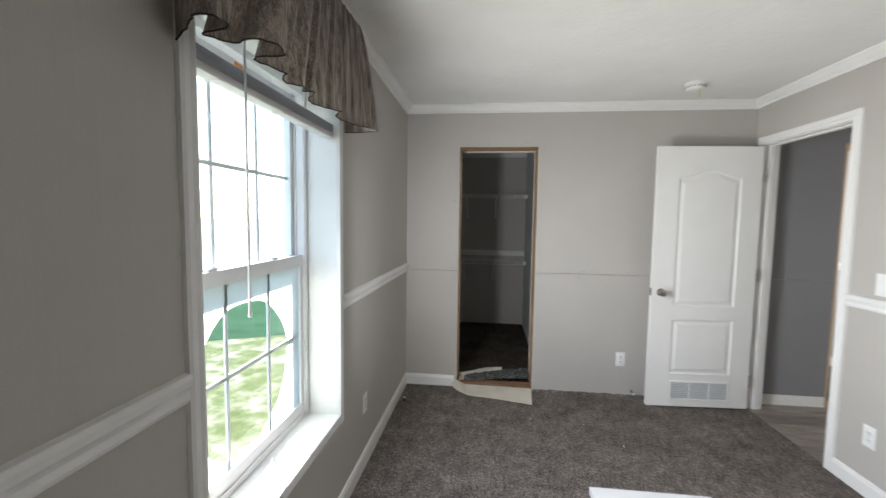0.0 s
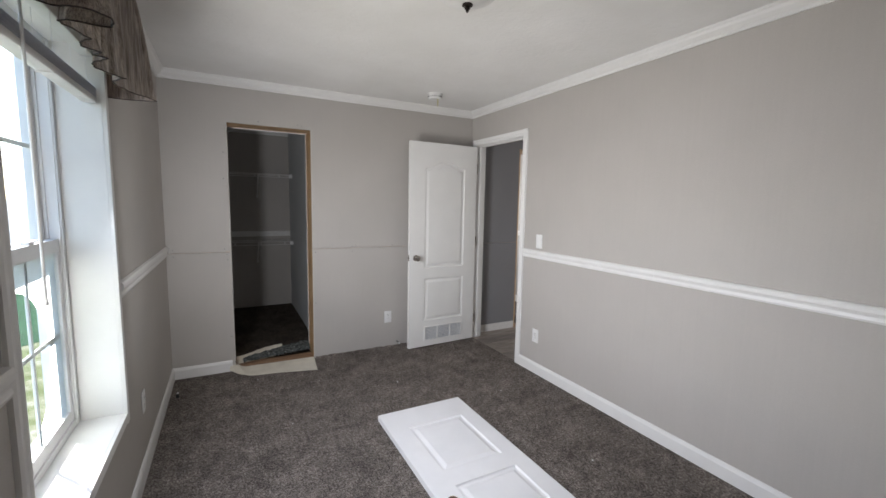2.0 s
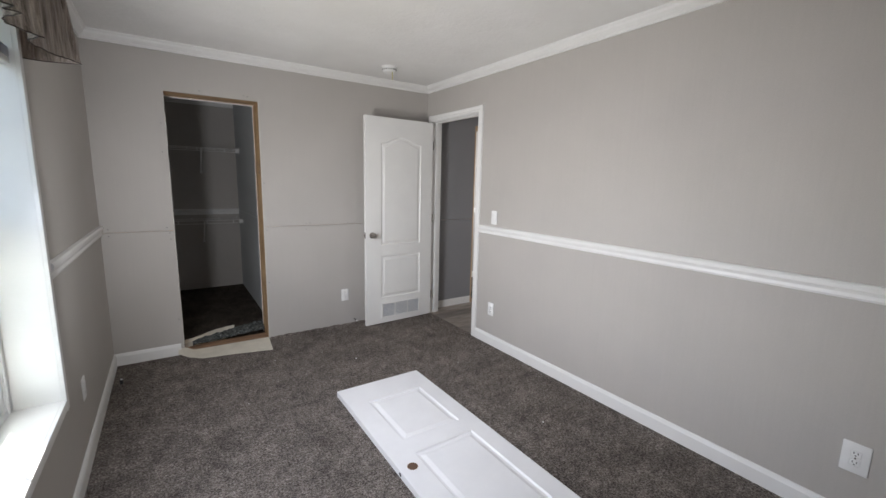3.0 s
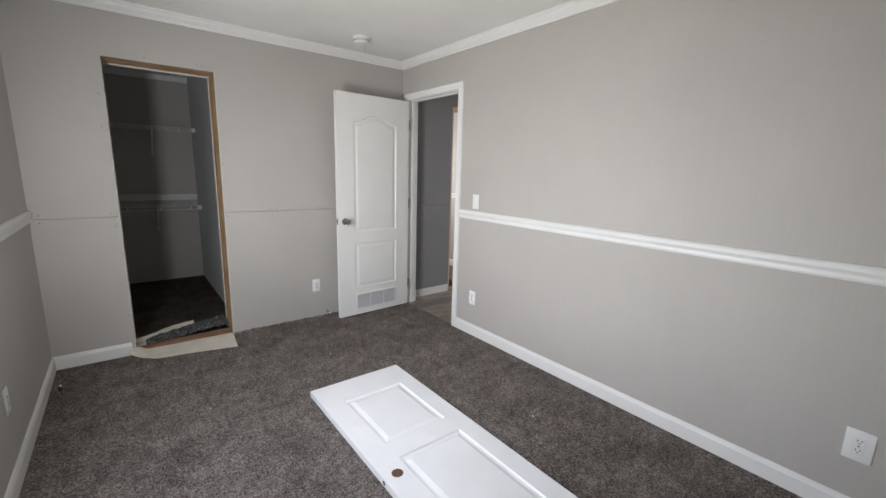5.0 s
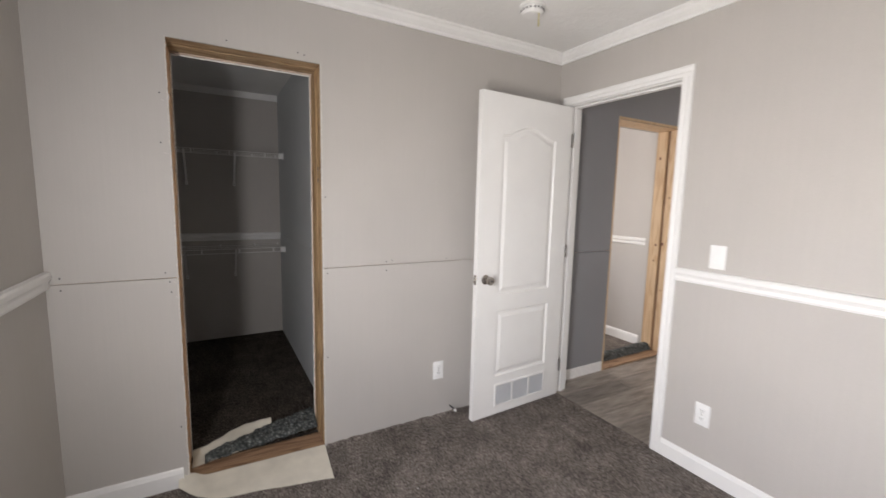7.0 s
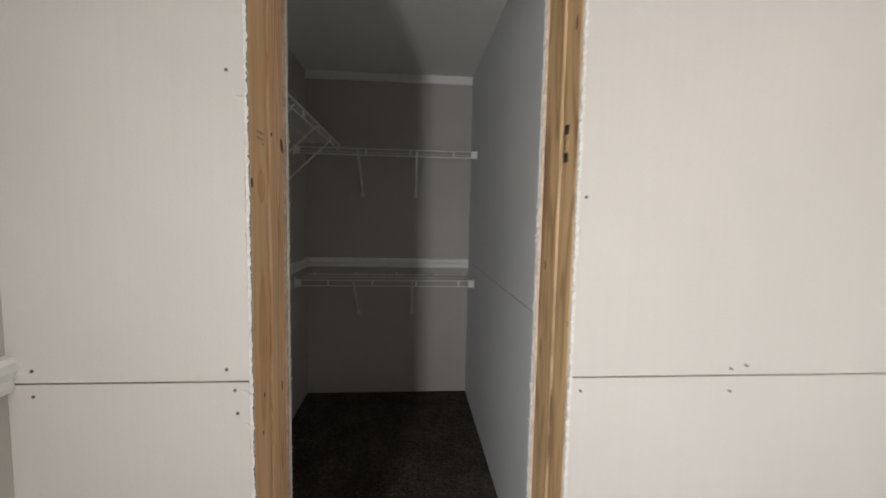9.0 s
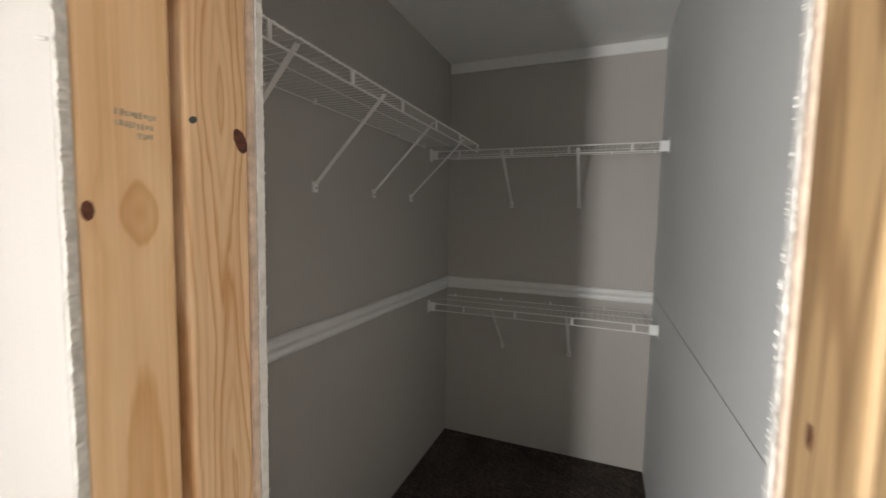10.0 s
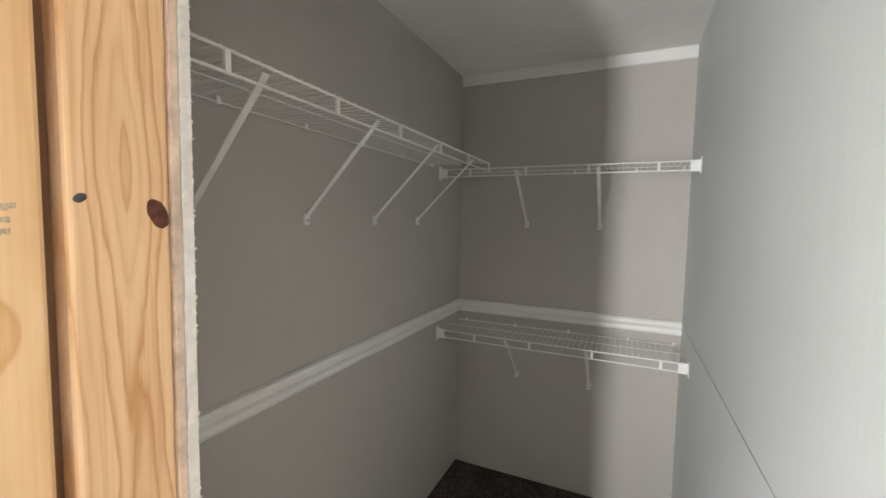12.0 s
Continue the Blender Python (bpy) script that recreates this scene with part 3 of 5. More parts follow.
for y, z, ry, rz in ((3.69, 1.02, 0.004, 0.03), (3.60, 0.90, 0.003, 0.05), (3.604, 0.80, 0.003, 0.04), (3.68, 1.24, 0.005, 0.012), (3.54, 1.76, 0.006, 0.016), (3.52, 1.13, 0.003, 0.006)):
    knot((OX1, y, z), ry, rz, -1)
for y, z, ry, rz in ((3.668, 1.82, 0.009, 0.014), (3.640, 1.02, 0.010, 0.012), (3.652, 0.87, 0.007, 0.008), (3.575, 1.035, 0.010, 0.016), (3.548, 1.46, 0.006, 0.010), (3.560, 0.60, 0.005, 0.009)):
    knot((AX1, y, z), ry, rz, -1)
for k, (zz, w) in enumerate(((1.520, 0.044), (1.508, 0.040), (1.498, 0.018))):
    smear = random.Random(40 + k)
    for j in range(9):
        a = 3.549 + j * w / 9 + (0.022 if k == 2 else 0)
        z = zz + smear.uniform(-0.0008, 0.0008)
        h = smear.uniform(0.0022, 0.0040)
        part("grade_stamp", box(bmesh.new(), OX0 + 0.0002, OX0 + 0.0005, a, a + w / 9 * smear.uniform(0.55, 0.98), z - h, z + h), M_INK, wall_north, "faded grey grade stamp")
strike = thing("strike_plate", "black steel strike plate screwed to a pine stud", "strike plate")
bm = bmesh.new()
for b in ((3.558, 3.579, 1.478, 1.498), (3.558, 3.579, 1.538, 1.558), (3.574, 3.579, 1.498, 1.538)):
    box(bm, OX1 - 0.002, OX1 + 0.0005, b[0], b[1], b[2], b[3])
part("plate", bm, M_STEEL, strike)
part("recess", box(bmesh.new(), OX1 - 0.0012, OX1 + 0.0005, 3.560, 3.574, 1.498, 1.538), M_PINE_X, strike)
for z in (1.488, 1.548):
    part("screw", shift(lathe([(0.0045, 0), (0.0045, 0.0012), (0.003, 0.002)], 10, "x"), Matrix.Translation((OX1 - 0.004, 3.569, z))), M_NICKEL, strike)

# screws, nail holes and paper tears in the wallboard
for x, z in ((-0.247, 1.002), (-0.262, 1.045), (-0.243, 0.955), (-0.250, 1.62), (-0.245, 1.83), (0.455, 1.40), (0.462, 0.99), (0.80, 1.035), (0.80, 0.985), (0.835, 1.042), (1.20, 1.035),
             (0.02, 2.095), (0.36, 2.095), (0.33, 2.10), (-0.62, 1.045), (-0.62, 0.995), (0.458, 0.52), (-0.236, 0.30)):
    part("screw", shift(lathe([(0.0035, 0), (0.0035, -0.0008), (0.002, -0.0012)], 8, "y"), Matrix.Translation((x, YN, z))), M_STEEL, wall_north, "small dark screw head")
for x, z, w, a in ((-0.230, 1.575, 0.018, 12), (-0.225, 0.998, 0.018, 25), (-0.235, 1.80, 0.010, 40), (-0.222, 0.93, 0.011, 30)):
    bm = soft_box(-w / 2, w / 2, -0.003, 0.0, -0.0018, 0.0018, 0.0008)
    part("paper_tear", shift(bm, Matrix.Translation((x, YN, z)) @ pose(0, 0, 0, 0, a, 0)), M_PAPER, wall_north, "curled torn paper")

# closet right wall: two boards with an open joint, paled for window light
wall_closet = thing("wall_closet_side", "closet side wall, window light in its pale tint, two boards with an open joint", "wall", kind="structure")
part("panel", box(bmesh.new(), CX1, CX1 + 0.05, YB, CY1 - 0.004, 0, SEAM - 0.0012), M_CLOSET_LIT, wall_closet)
part("panel", box(bmesh.new(), CX1 + 0.001, CX1 + 0.05, YB, CY1 - 0.004, SEAM + 0.0012, CH), M_CLOSET_LIT, wall_closet)
part("core", box(bmesh.new(), CX1 + 0.051, CX1 + 0.1, YB, CY1, 0, CH), M_BOARD, wall_closet)

# hall, side room and living room shells
slab("wall_hall_south", M_WALL, "plain wall along the hall", "wall", (HX0, 6.2, 2.30, 2.40, 0, H))
slab("wall_hall_east", M_WALL, "plain wall that ends the hall", "wall", (6.2, 6.3, 2.30, YN, 0, H))
# the back wall's opening is unseen, added to light the side room
slab("wall_side_room", M_WALL, "greige walls of the small side room", "wall", (3.60, 3.70, YB, 5.8, 0, H), (1.9, 2.0, YB, 5.8, 0, H), (1.9, 2.3, 5.8, 5.9, 0, H), (3.3, 3.7, 5.8, 5.9, 0, H), (2.3, 3.3, 5.8, 5.9, 0, 0.9), (2.3, 3.3, 5.8, 5.9, 2.0, H))
slab("floor_side_room", M_CARPET, "dark carpet in the side room", "floor", (2.0, 3.6, YB - 0.02, 5.8, -0.1, 0.0))
slab("wall_living", M_WALL, "pale living room walls with tall unseen window openings", "wall", (3.70, 4.6, 9.0, 9.12, 0, H), (8.6, 12.4, 9.0, 9.12, 0, H), (4.6, 8.6, 9.0, 9.12, 0, 0.4), (4.6, 8.6, 9.0, 9.12, 2.15, H),
     (3.60, 3.70, 5.9, 9.12, 0, H), (12.3, 12.42, YB, 5.55, 0, H), (12.3, 12.42, 6.30, 9.0, 0, H), (12.3, 12.42, 5.55, 6.30, 0, 1.1), (12.3, 12.42, 5.55, 6.30, 2.0, H))
KY0, KY1, KX = 5.93, 6.79, 10.95              # kitchen doorway in the far wall
slab("wall_kitchen", M_WALL, "pale wall between living room and kitchen", "wall", (KX, KX + 0.1, YB, KY0 - 0.01, 0, H), (KX, KX + 0.1, KY1 + 0.01, 9.0, 0, H), (KX, KX + 0.1, KY0 - 0.01, KY1 + 0.01, 1.955, H))
slab("trim_soffit", M_TRIM, "white boxed soffit above the kitchen doorway", "trim", (KX - 0.14, KX - 0.001, YB, 9.0, 2.165, H))
kd = thing("trim_kitchen_door", "white casing round the kitchen doorway", "door casing", kind="structure")
for y0, y1, z0, z1 in ((KY0 - 0.085, KY0, 0, 2.03), (KY1, KY1 + 0.085, 0, 2.03), (KY0, KY1, 1.945, 2.03)):
    part("casing", soft_box(KX - 0.018, KX - 0.0005, y0, y1, z0, z1, 0.003), M_TRIM, kd)
part("threshold", soft_box(KX - 0.01, KX + 0.11, KY0, KY1, 0.0, 0.012, 0.003), M_TRIM, kd)

slab("subfloor_hall", M_JOINT, "dark underlay of the plank floor", "floor", (XE + 0.006, 12.4, 2.3, YB - 0.03, -0.1, -0.003), (3.70, 12.4, YB - 0.03, 9.0, -0.1, -0.003))

# ---- mouldings ----
CROWN = [(0, 0), (0.050, 0), (0.050, -0.010), (0.042, -0.016), (0.036, -0.030), (0.022, -0.043), (0.012, -0.050), (0.012, -0.066), (0, -0.066)]
BASE = [(0, 0), (0.014, 0), (0.014, 0.072), (0.011, 0.080), (0.009, 0.088), (0.004, 0.094), (0, 0.094)]
RAIL = [(0, 0), (0.010, 0.002), (0.014, 0.012), (0.011, 0.026), (0.015, 0.036), (0.021, 0.044), (0.022, 0.060), (0.016, 0.070), (0, 0.073)]
SMALL = [(0, 0), (0.014, 0), (0.014, -0.010), (0.010, -0.050), (0.006, -0.056), (0, -0.056)]


def moulding(name, profile, a, b, side, label, ca=0.0, cb=0.0, m=None):
    return tagged(part(name, sweep(profile, a, b, side, cut_a=ca, cut_b=cb), m or M_TRIM), label, "trim", "", "structure")


for a, b, side in (((XW, YS, H), (XW, YN, H), (1, 0, 0)), ((XW, YN, H), (XE, YN, H), (0, -1, 0)), ((XE, YN, H), (XE, YS, H), (-1, 0, 0)), ((XE, YS, H), (XW, YS, H), (0, 1, 0))):
    moulding("crown_moulding", CROWN, a, b, side, "white stepped crown moulding along the ceiling", 1, 1)
moulding("baseboard", BASE, (XW, YS, 0), (XW, YN, 0), (1, 0, 0), "white baseboard under the window wall", 1, 1)
moulding("baseboard", BASE, (XW, YN, 0), (-0.236, YN, 0), (0, -1, 0), "short white baseboard beside the closet opening", 1, 0)
moulding("baseboard", BASE, (XE, DY0 - 0.062, 0), (XE, YS, 0), (-1, 0, 0), "long white baseboard on the greige wall", 0, 1)
moulding("baseboard", BASE, (XE, YS, 0), (XW, YS, 0), (0, 1, 0), "white baseboard on the back wall", 1, 1)
moulding("baseboard", BASE, (3.60, 5.8, 0), (3.60, YB, 0), (-1, 0, 0), "white baseboard in the side room")
RZ = 0.998
moulding("chair_rail", RAIL, (XW, WY1 + 0.054, 1.012), (XW, YN, 1.004), (1, 0, 0), "white chair rail between window and closet wall")
moulding("chair_rail", RAIL, (XW, YS, 1.020), (XW, WY0 - 0.054, 1.020), (1, 0, 0), "white chair rail beside the window", 1, 0)
moulding("chair_rail", RAIL, (XE, DY0 - 0.062, RZ), (XE, 1.302, RZ), (-1, 0, 0), "white chair rail from the door casing")
moulding("chair_rail", RAIL, (XE, 1.3008, RZ), (XE, YS, RZ), (-1, 0, 0), "white chair rail butted at a joint", 0, 1)
moulding("chair_rail", RAIL, (XE, YS, RZ), (XW, YS, RZ), (0, 1, 0), "white chair rail on the back wall", 1, 1)
moulding("chair_rail", RAIL, (XW, YB, 0.962), (XW, CY1, 0.962), (1, 0, 0), "white chair rail along the closet wall", 0, 1)
moulding("chair_rail", RAIL, (XW, CY1, 0.962), (CX1, CY1, 0.962), (0, -1, 0), "white chair rail on the closet back wall", 1, 0)
moulding("chair_rail", RAIL, (3.60, 5.8, RZ), (3.60, YB, RZ), (-1, 0, 0), "white chair rail in the side room")
moulding("crown_moulding", SMALL, (XW, CY1, CH), (CX1, CY1, CH), (0, -1, 0), "plain white strip at the closet ceiling")

# door casing and jambs
CAS = [(0, 0), (0.014, 0.002), (0.016, 0.016), (0.012, 0.028), (0.015, 0.044), (0.013, 0.055), (0, 0.057)]
trim = thing("trim_door", "white moulded casing and jambs of the bedroom doorway", "door casing", kind="structure")
for a, b, up in (((XE, DY0 - 0.005, 0), (XE, DY0 - 0.005, DZ + 0.062), (0, -1, 0)), ((XE, DY1 + 0.005, 0), (XE, DY1 + 0.005, DZ + 0.062), (0, 1, 0))):
    part("casing", sweep(CAS, a, b, (-1, 0, 0), up), M_TRIM, trim)
part("casing", sweep(CAS, (XE - 0.0015, DY0 - 0.064, DZ + 0.005), (XE - 0.0015, YN - 0.052, DZ + 0.005), (-1, 0, 0), (0, 0, 1)), M_TRIM, trim)
for y0, y1 in ((DY0 - 0.017, DY0), (DY1, DY1 + 0.017)):
    part("jamb", soft_box(XE - 0.002, HX0 + 0.002, y0, y1, 0, DZ, 0.001), M_TRIM, trim)
part("jamb", soft_box(XE - 0.002, HX0 + 0.002, DY0 - 0.017, DY1 + 0.017, DZ, DZ + 0.017, 0.001), M_TRIM, trim)
for y0, y1, z0, z1 in ((DY0, DY0 + 0.010, 0, DZ), (DY1 - 0.010, DY1, 0, DZ), (DY0 + 0.010, DY1 - 0.010, DZ - 0.010, DZ)):
    part("door_stop_strip", soft_box(XE + 0.040, XE + 0.075, y0, y1, z0, z1, 0.001), M_TRIM, trim)
for y0, y1 in ((DY0 - 0.062, DY0 - 0.004), (DY1 + 0.004, DY1 + 0.062)):
    part("casing", soft_box(HX0, HX0 + 0.014, y0, y1, 0, DZ + 0.06, 0.002), M_TRIM, trim)
part("strike_plate", soft_box(XE + 0.006, XE + 0.034, DY0 - 0.001, DY0 + 0.0012, 0.89, 0.95, 0.0006), M_NICKEL, trim, "nickel strike plate")


# ---- window ----
window = thing("window_1", "white double-hung vinyl window with grilles, sunlit", "window", kind="structure")
def wpart(name, x0, x1, y0, y1, z0, z1, m=None, r=0.002, parent=None, label=""):
    return part(name, soft_box(x0, x1, y0, y1, z0, z1, r), m or M_VINYL, parent or window, label)


XF = -0.815                                     # inner face of the vinyl frame
wpart("reveal", XF, XW + 0.001, WY1, WY1 + 0.007, WZ0, WZ1, M_TRIM, 0.0005), wpart("reveal", XF, XW + 0.001, WY0 - 0.007, WY0, WZ0, WZ1, M_TRIM, 0.0005)
wpart("reveal", XF, XW + 0.001, WY0 - 0.007, WY1 + 0.007, WZ1, WZ1 + 0.007, M_TRIM, 0.0005), wpart("sill", XF, XW + 0.001, WY0 - 0.007, WY1 + 0.007, WZ0 - 0.007, WZ0, M_TRIM, 0.0005, label="white sill catching direct sun")
WC = [(0, 0), (0.014, 0.001), (0.016, 0.010), (0.012, 0.020), (0.014, 0.040), (0.010, 0.050), (0, 0.052)]
for a, b, up in (((XW, WY1 + 0.001, WZ0 - 0.05), (XW, WY1 + 0.001, WZ1 + 0.05), (0, 1, 0)), ((XW, WY0 - 0.001, WZ0 - 0.05), (XW, WY0 - 0.001, WZ1 + 0.05), (0, -1, 0))):
    part("casing", sweep(WC, a, b, (1, 0, 0), up), M_TRIM, window)
for z, up in ((WZ0 - 0.001, (0, 0, -1)), (WZ1 + 0.001, (0, 0, 1))):
    part("casing", sweep(WC, (XW, WY0 - 0.0005, z), (XW, WY1 + 0.0005, z), (1, 0, 0), up), M_TRIM, window)
fr = part("window_frame", bmesh.new(), M_VINYL, window)
bm = bmesh.new()
for b in ((WY0, WY0 + 0.028, WZ0, WZ1), (WY1 - 0.028, WY1, WZ0, WZ1), (WY0 + 0.028, WY1 - 0.028, WZ0, WZ0 + 0.026), (WY0 + 0.028, WY1 - 0.028, WZ1 - 0.028, WZ1)):
    box(bm, XO, XF, *b)
for y in (WY0 + 0.028, WY1 - 0.036):             # balance tracks
    box(bm, XF - 0.040, XF - 0.034, y, y + 0.008, WZ0 + 0.03, WZ1 - 0.03)
for y in (WY0 + 0.004, WY0 + 0.017, WY1 - 0.010, WY1 - 0.023):   # raised ribs of the jamb liner
    box(bm, XF, XF + 0.006, y, y + 0.006, WZ0 + 0.001, WZ1 - 0.001)
bm.to_mesh(fr.data)
bm.free()


def sash(name, x0, x1, z0, z1, bottom, top, label):
    s = part(name, bmesh.new(), M_VINYL, window, label)
    bm = bmesh.new()
    y0, y1, st = WY0 + 0.030, WY1 - 0.030, 0.030
    for b in ((y0, y0 + st, z0, z1), (y1 - st, y1, z0, z1), (y0 + st, y1 - st, z0, z0 + bottom), (y0 + st, y1 - st, z1 - top, z1)):
        box(bm, x0, x1, *b)
    bm.to_mesh(s.data)
    bm.free()
    gy0, gy1, gz0, gz1, xm = y0 + st, y1 - st, z0 + bottom, z1 - top, (x0 + x1) / 2
    for k in (1, 2):
        y = gy0 + (gy1 - gy0) * k / 3 + 0.020
        wpart("muntin", xm - 0.004, xm + 0.004, y - 0.008, y + 0.008, gz0, gz1, None, 0.0015, s)
    zm = (gz0 + gz1) / 2
    wpart("muntin", xm - 0.0045, xm + 0.0045, gy0, gy1, zm - 0.008, zm + 0.008, None, 0.0015, s)
    g = part("pane", box(bmesh.new(), xm + 0.008, xm + 0.011, gy0, gy1, gz0, gz1), M_GLASS, s, "clear glass pane")
    g.visible_shadow = False
    return s


sash("upper_sash", -0.892, -0.862, 1.248, WZ1 - 0.028, 0.040, 0.030, "fixed upper sash with grilles")
low = sash("lower_sash", -0.854, -0.822, WZ0 + 0.026, 1.286, 0.048, 0.050, "lower sash with grilles")
for y in (1.22, 1.60):
    wpart("sash_lock", -0.852, -0.826, y - 0.022, y + 0.022, 1.2862, 1.297, M_PLASTIC, 0.003, low)
wpart("sticker", -0.8619, -0.8611, 1.405, 1.460, 1.960, 2.006, M_ORANGE, 0.0002, label="orange paper sticker on the upper sash")

# moisture has clouded the lower glass all round a clear oval
bm, n = bmesh.new(), 96
fy, fz, hy, hz = 1.400, 0.876, 0.420, 0.327
rings = []
for k in range(2):
    ring = []
    for i in range(n):
        a = 2 * math.pi * i / n
        c, s = math.cos(a), math.sin(a)
        wob = 1 + 0.02 * math.sin(3 * a + 1) + 0.012 * math.sin(7 * a)
        q = (0.290 * wob * c, 0.280 * wob * s) if k == 0 else tuple(v / max(abs(c) / hy, abs(s) / hz) for v in (c, s))
        ring.append(bm.verts.new((-0.8335, fy + q[0], fz + 0.034 * k + q[1])))
    rings.append(ring)
for i in range(n):
    bm.faces.new((rings[0][i], rings[1][i], rings[1][(i + 1) % n], rings[0][(i + 1) % n]))
bmesh.ops.solidify(bm, geom=bm.faces[:], thickness=0.0006)
fog = part("fogged_glass", bm, M_FOG, low, "milky fogged glass round a clear oval")
fog.visible_shadow = False

# ---- outdoors ----
GZ = -0.85
ground = slab("ground", M_PAVE, "pale concrete and gravel around the house", "ground", (-300, 300, -300, 300, GZ - 0.3, GZ))
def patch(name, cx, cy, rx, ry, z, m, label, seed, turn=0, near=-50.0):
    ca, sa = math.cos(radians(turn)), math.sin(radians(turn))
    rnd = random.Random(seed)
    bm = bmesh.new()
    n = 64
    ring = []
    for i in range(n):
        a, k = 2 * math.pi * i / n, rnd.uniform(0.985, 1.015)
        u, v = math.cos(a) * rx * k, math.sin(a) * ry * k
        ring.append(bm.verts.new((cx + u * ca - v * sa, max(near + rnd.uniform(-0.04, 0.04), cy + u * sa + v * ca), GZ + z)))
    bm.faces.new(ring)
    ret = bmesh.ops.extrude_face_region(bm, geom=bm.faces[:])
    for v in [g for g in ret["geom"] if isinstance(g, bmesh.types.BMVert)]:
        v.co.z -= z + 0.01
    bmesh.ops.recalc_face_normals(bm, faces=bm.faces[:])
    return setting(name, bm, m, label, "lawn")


patch("lawn", -9.4, 3.4, 8.1, 8.2, 0.03, M_GRASS, "mown yellow-green lawn outside the window", 5)
# shaded far part of the lawn; the shade is only its colour
patch("turf", -7.6, 11.6, 6.2, 5.3, 0.036, M_GRASS_SHADE, "far lawn, shade put into its deep green", 6, 0, 5.75)


# ---- doors ----
def inset(pts, d):
    n, out = len(pts), []
    for i in range(n):
        p, a, b = Vector(pts[i]), Vector(pts[i - 1]), Vector(pts[(i + 1) % n])
        u, v = (p - a).normalized(), (b - p).normalized()
        nu, nv = Vector((-u.y, u.x)), Vector((-v.y, v.x))
        m = (nu + nv).normalized()
        out.append(tuple(p + m * (d / max(0.3, m.dot(nu)))))
    return out


def outline(x0, x1, z0, z1, rise=0.0):
    """A panel's outline, anticlockwise; rise: a cathedral arch on top."""
    pts = [(x0, z0), (x1, z0), (x1, z1)]
    if rise:
        for i in range(1, 20):
            u = i / 20
            k = max(0.0, min(1.0, (u - 0.06) / 0.88))
            pts.append((x1 + (x0 - x1) * u, z1 + rise * (0.5 - 0.5 * math.cos(2 * math.pi * k)) ** 0.8))
    return pts + [(x0, z1)]


def door_leaf(w, h, t, panels):
    """A moulded door: x across, y through (front at 0), z up."""
    bm = bmesh.new()
    rims = []
    for y, sign in ((0.0, 1), (t, -1)):
        edges, outer = [], []
        for loop in [[(0, 0), (w, 0), (w, h), (0, h)]] + panels:
            vs = [bm.verts.new((x, y, z)) for x, z in loop]
            es = [bm.edges.new((vs[i], vs[(i + 1) % len(vs)])) for i in range(len(vs))]
            edges += es
            outer.append(vs)
        bmesh.ops.triangle_fill(bm, use_beauty=True, edges=edges, normal=(0, -sign, 0))
        rims.append(outer[0])
        for loop, ring in zip(panels, outer[1:]):
            for d, depth in ((0.007, 0.008), (0.020, 0.0085), (0.042, 0.0015)):
                nxt = [bm.verts.new((x, y + sign * depth, z)) for x, z in inset(loop, d)]
                for i in range(len(ring)):
                    bm.faces.new((ring[i], ring[(i + 1) % len(ring)], nxt[(i + 1) % len(ring)], nxt[i]))
                ring = nxt
            bm.faces.new(ring)
    for i in range(4):
        bm.faces.new((rims[0][i], rims[0][(i + 1) % 4], rims[1][(i + 1) % 4], rims[1][i]))
    bmesh.ops.recalc_face_normals(bm, faces=bm.faces[:])
    return bm


def knob_set(parent, x, z, t):
    for s, y in ((-1, 0.0), (1, t)):
        pts = [(0.030, 0), (0.030, 0.004), (0.024, 0.008), (0.012, 0.012), (0.011, 0.026), (0.018, 0.032), (0.026, 0.042), (0.027, 0.052), (0.022, 0.060), (0.010, 0.063)]
        k = part("door_knob", shift(lathe([(r, s * d) for r, d in pts], 28, "y"), Matrix.Translation((x, y, z))), M_NICKEL, parent, "brushed nickel door knob", True)
        part("lock_button", shift(lathe([(0.006, s * 0.063), (0.006, s * 0.066)], 12, "y"), Matrix.Translation((x, y, z))), M_SLOT, k)


dw, dh, dt = 0.765, 2.020, 0.035
hinge_at, free_at = Vector((2.074, 3.352)), Vector((1.308, 3.312))
turn = math.degrees(math.atan2(hinge_at.y - free_at.y, hinge_at.x - free_at.x))
door = thing("door_1", "open white two-panel arch-top door with a return-air grille", "door", kind="structure", at=(free_at.x, free_at.y, 0.014), turn=turn)
part("leaf", door_leaf(dw, dh, dt, [outline(0.165, 0.620, 0.80, 1.785, 0.062), outline(0.165, 0.620, 0.262, 0.692)]), M_DOOR, door)
knob_set(door, 0.066, 0.905, dt)
part("latch_plate", soft_box(-0.0012, 0.001, 0.006, 0.029, 0.875, 0.935, 0.0004), M_NICKEL, door, "nickel latch plate")
part("latch", soft_box(-0.009, 0, 0.012, 0.023, 0.897, 0.913, 0.002), M_NICKEL, door)
grille = part("grille_frame", bmesh.new(), M_DOOR, door, "white louvred grille")
bm = bmesh.new()
gx0, gx1, gz0, gz1 = 0.170, 0.622, 0.050, 0.205
for b in ((gx0, gx1, gz0, gz0 + 0.012), (gx0, gx1, gz1 - 0.012, gz1), (gx0, gx0 + 0.012, gz0 + 0.012, gz1 - 0.012), (gx1 - 0.012, gx1, gz0 + 0.012, gz1 - 0.012)):
    box(bm, b[0], b[1], -0.007, -0.0002, b[2], b[3])
for k in (1, 2):
    x = gx0 + (gx1 - gx0) * k / 3
    box(bm, x - 0.005, x + 0.005, -0.006, -0.0002, gz0 + 0.012, gz1 - 0.012)
bm.to_mesh(grille.data)
bm.free()
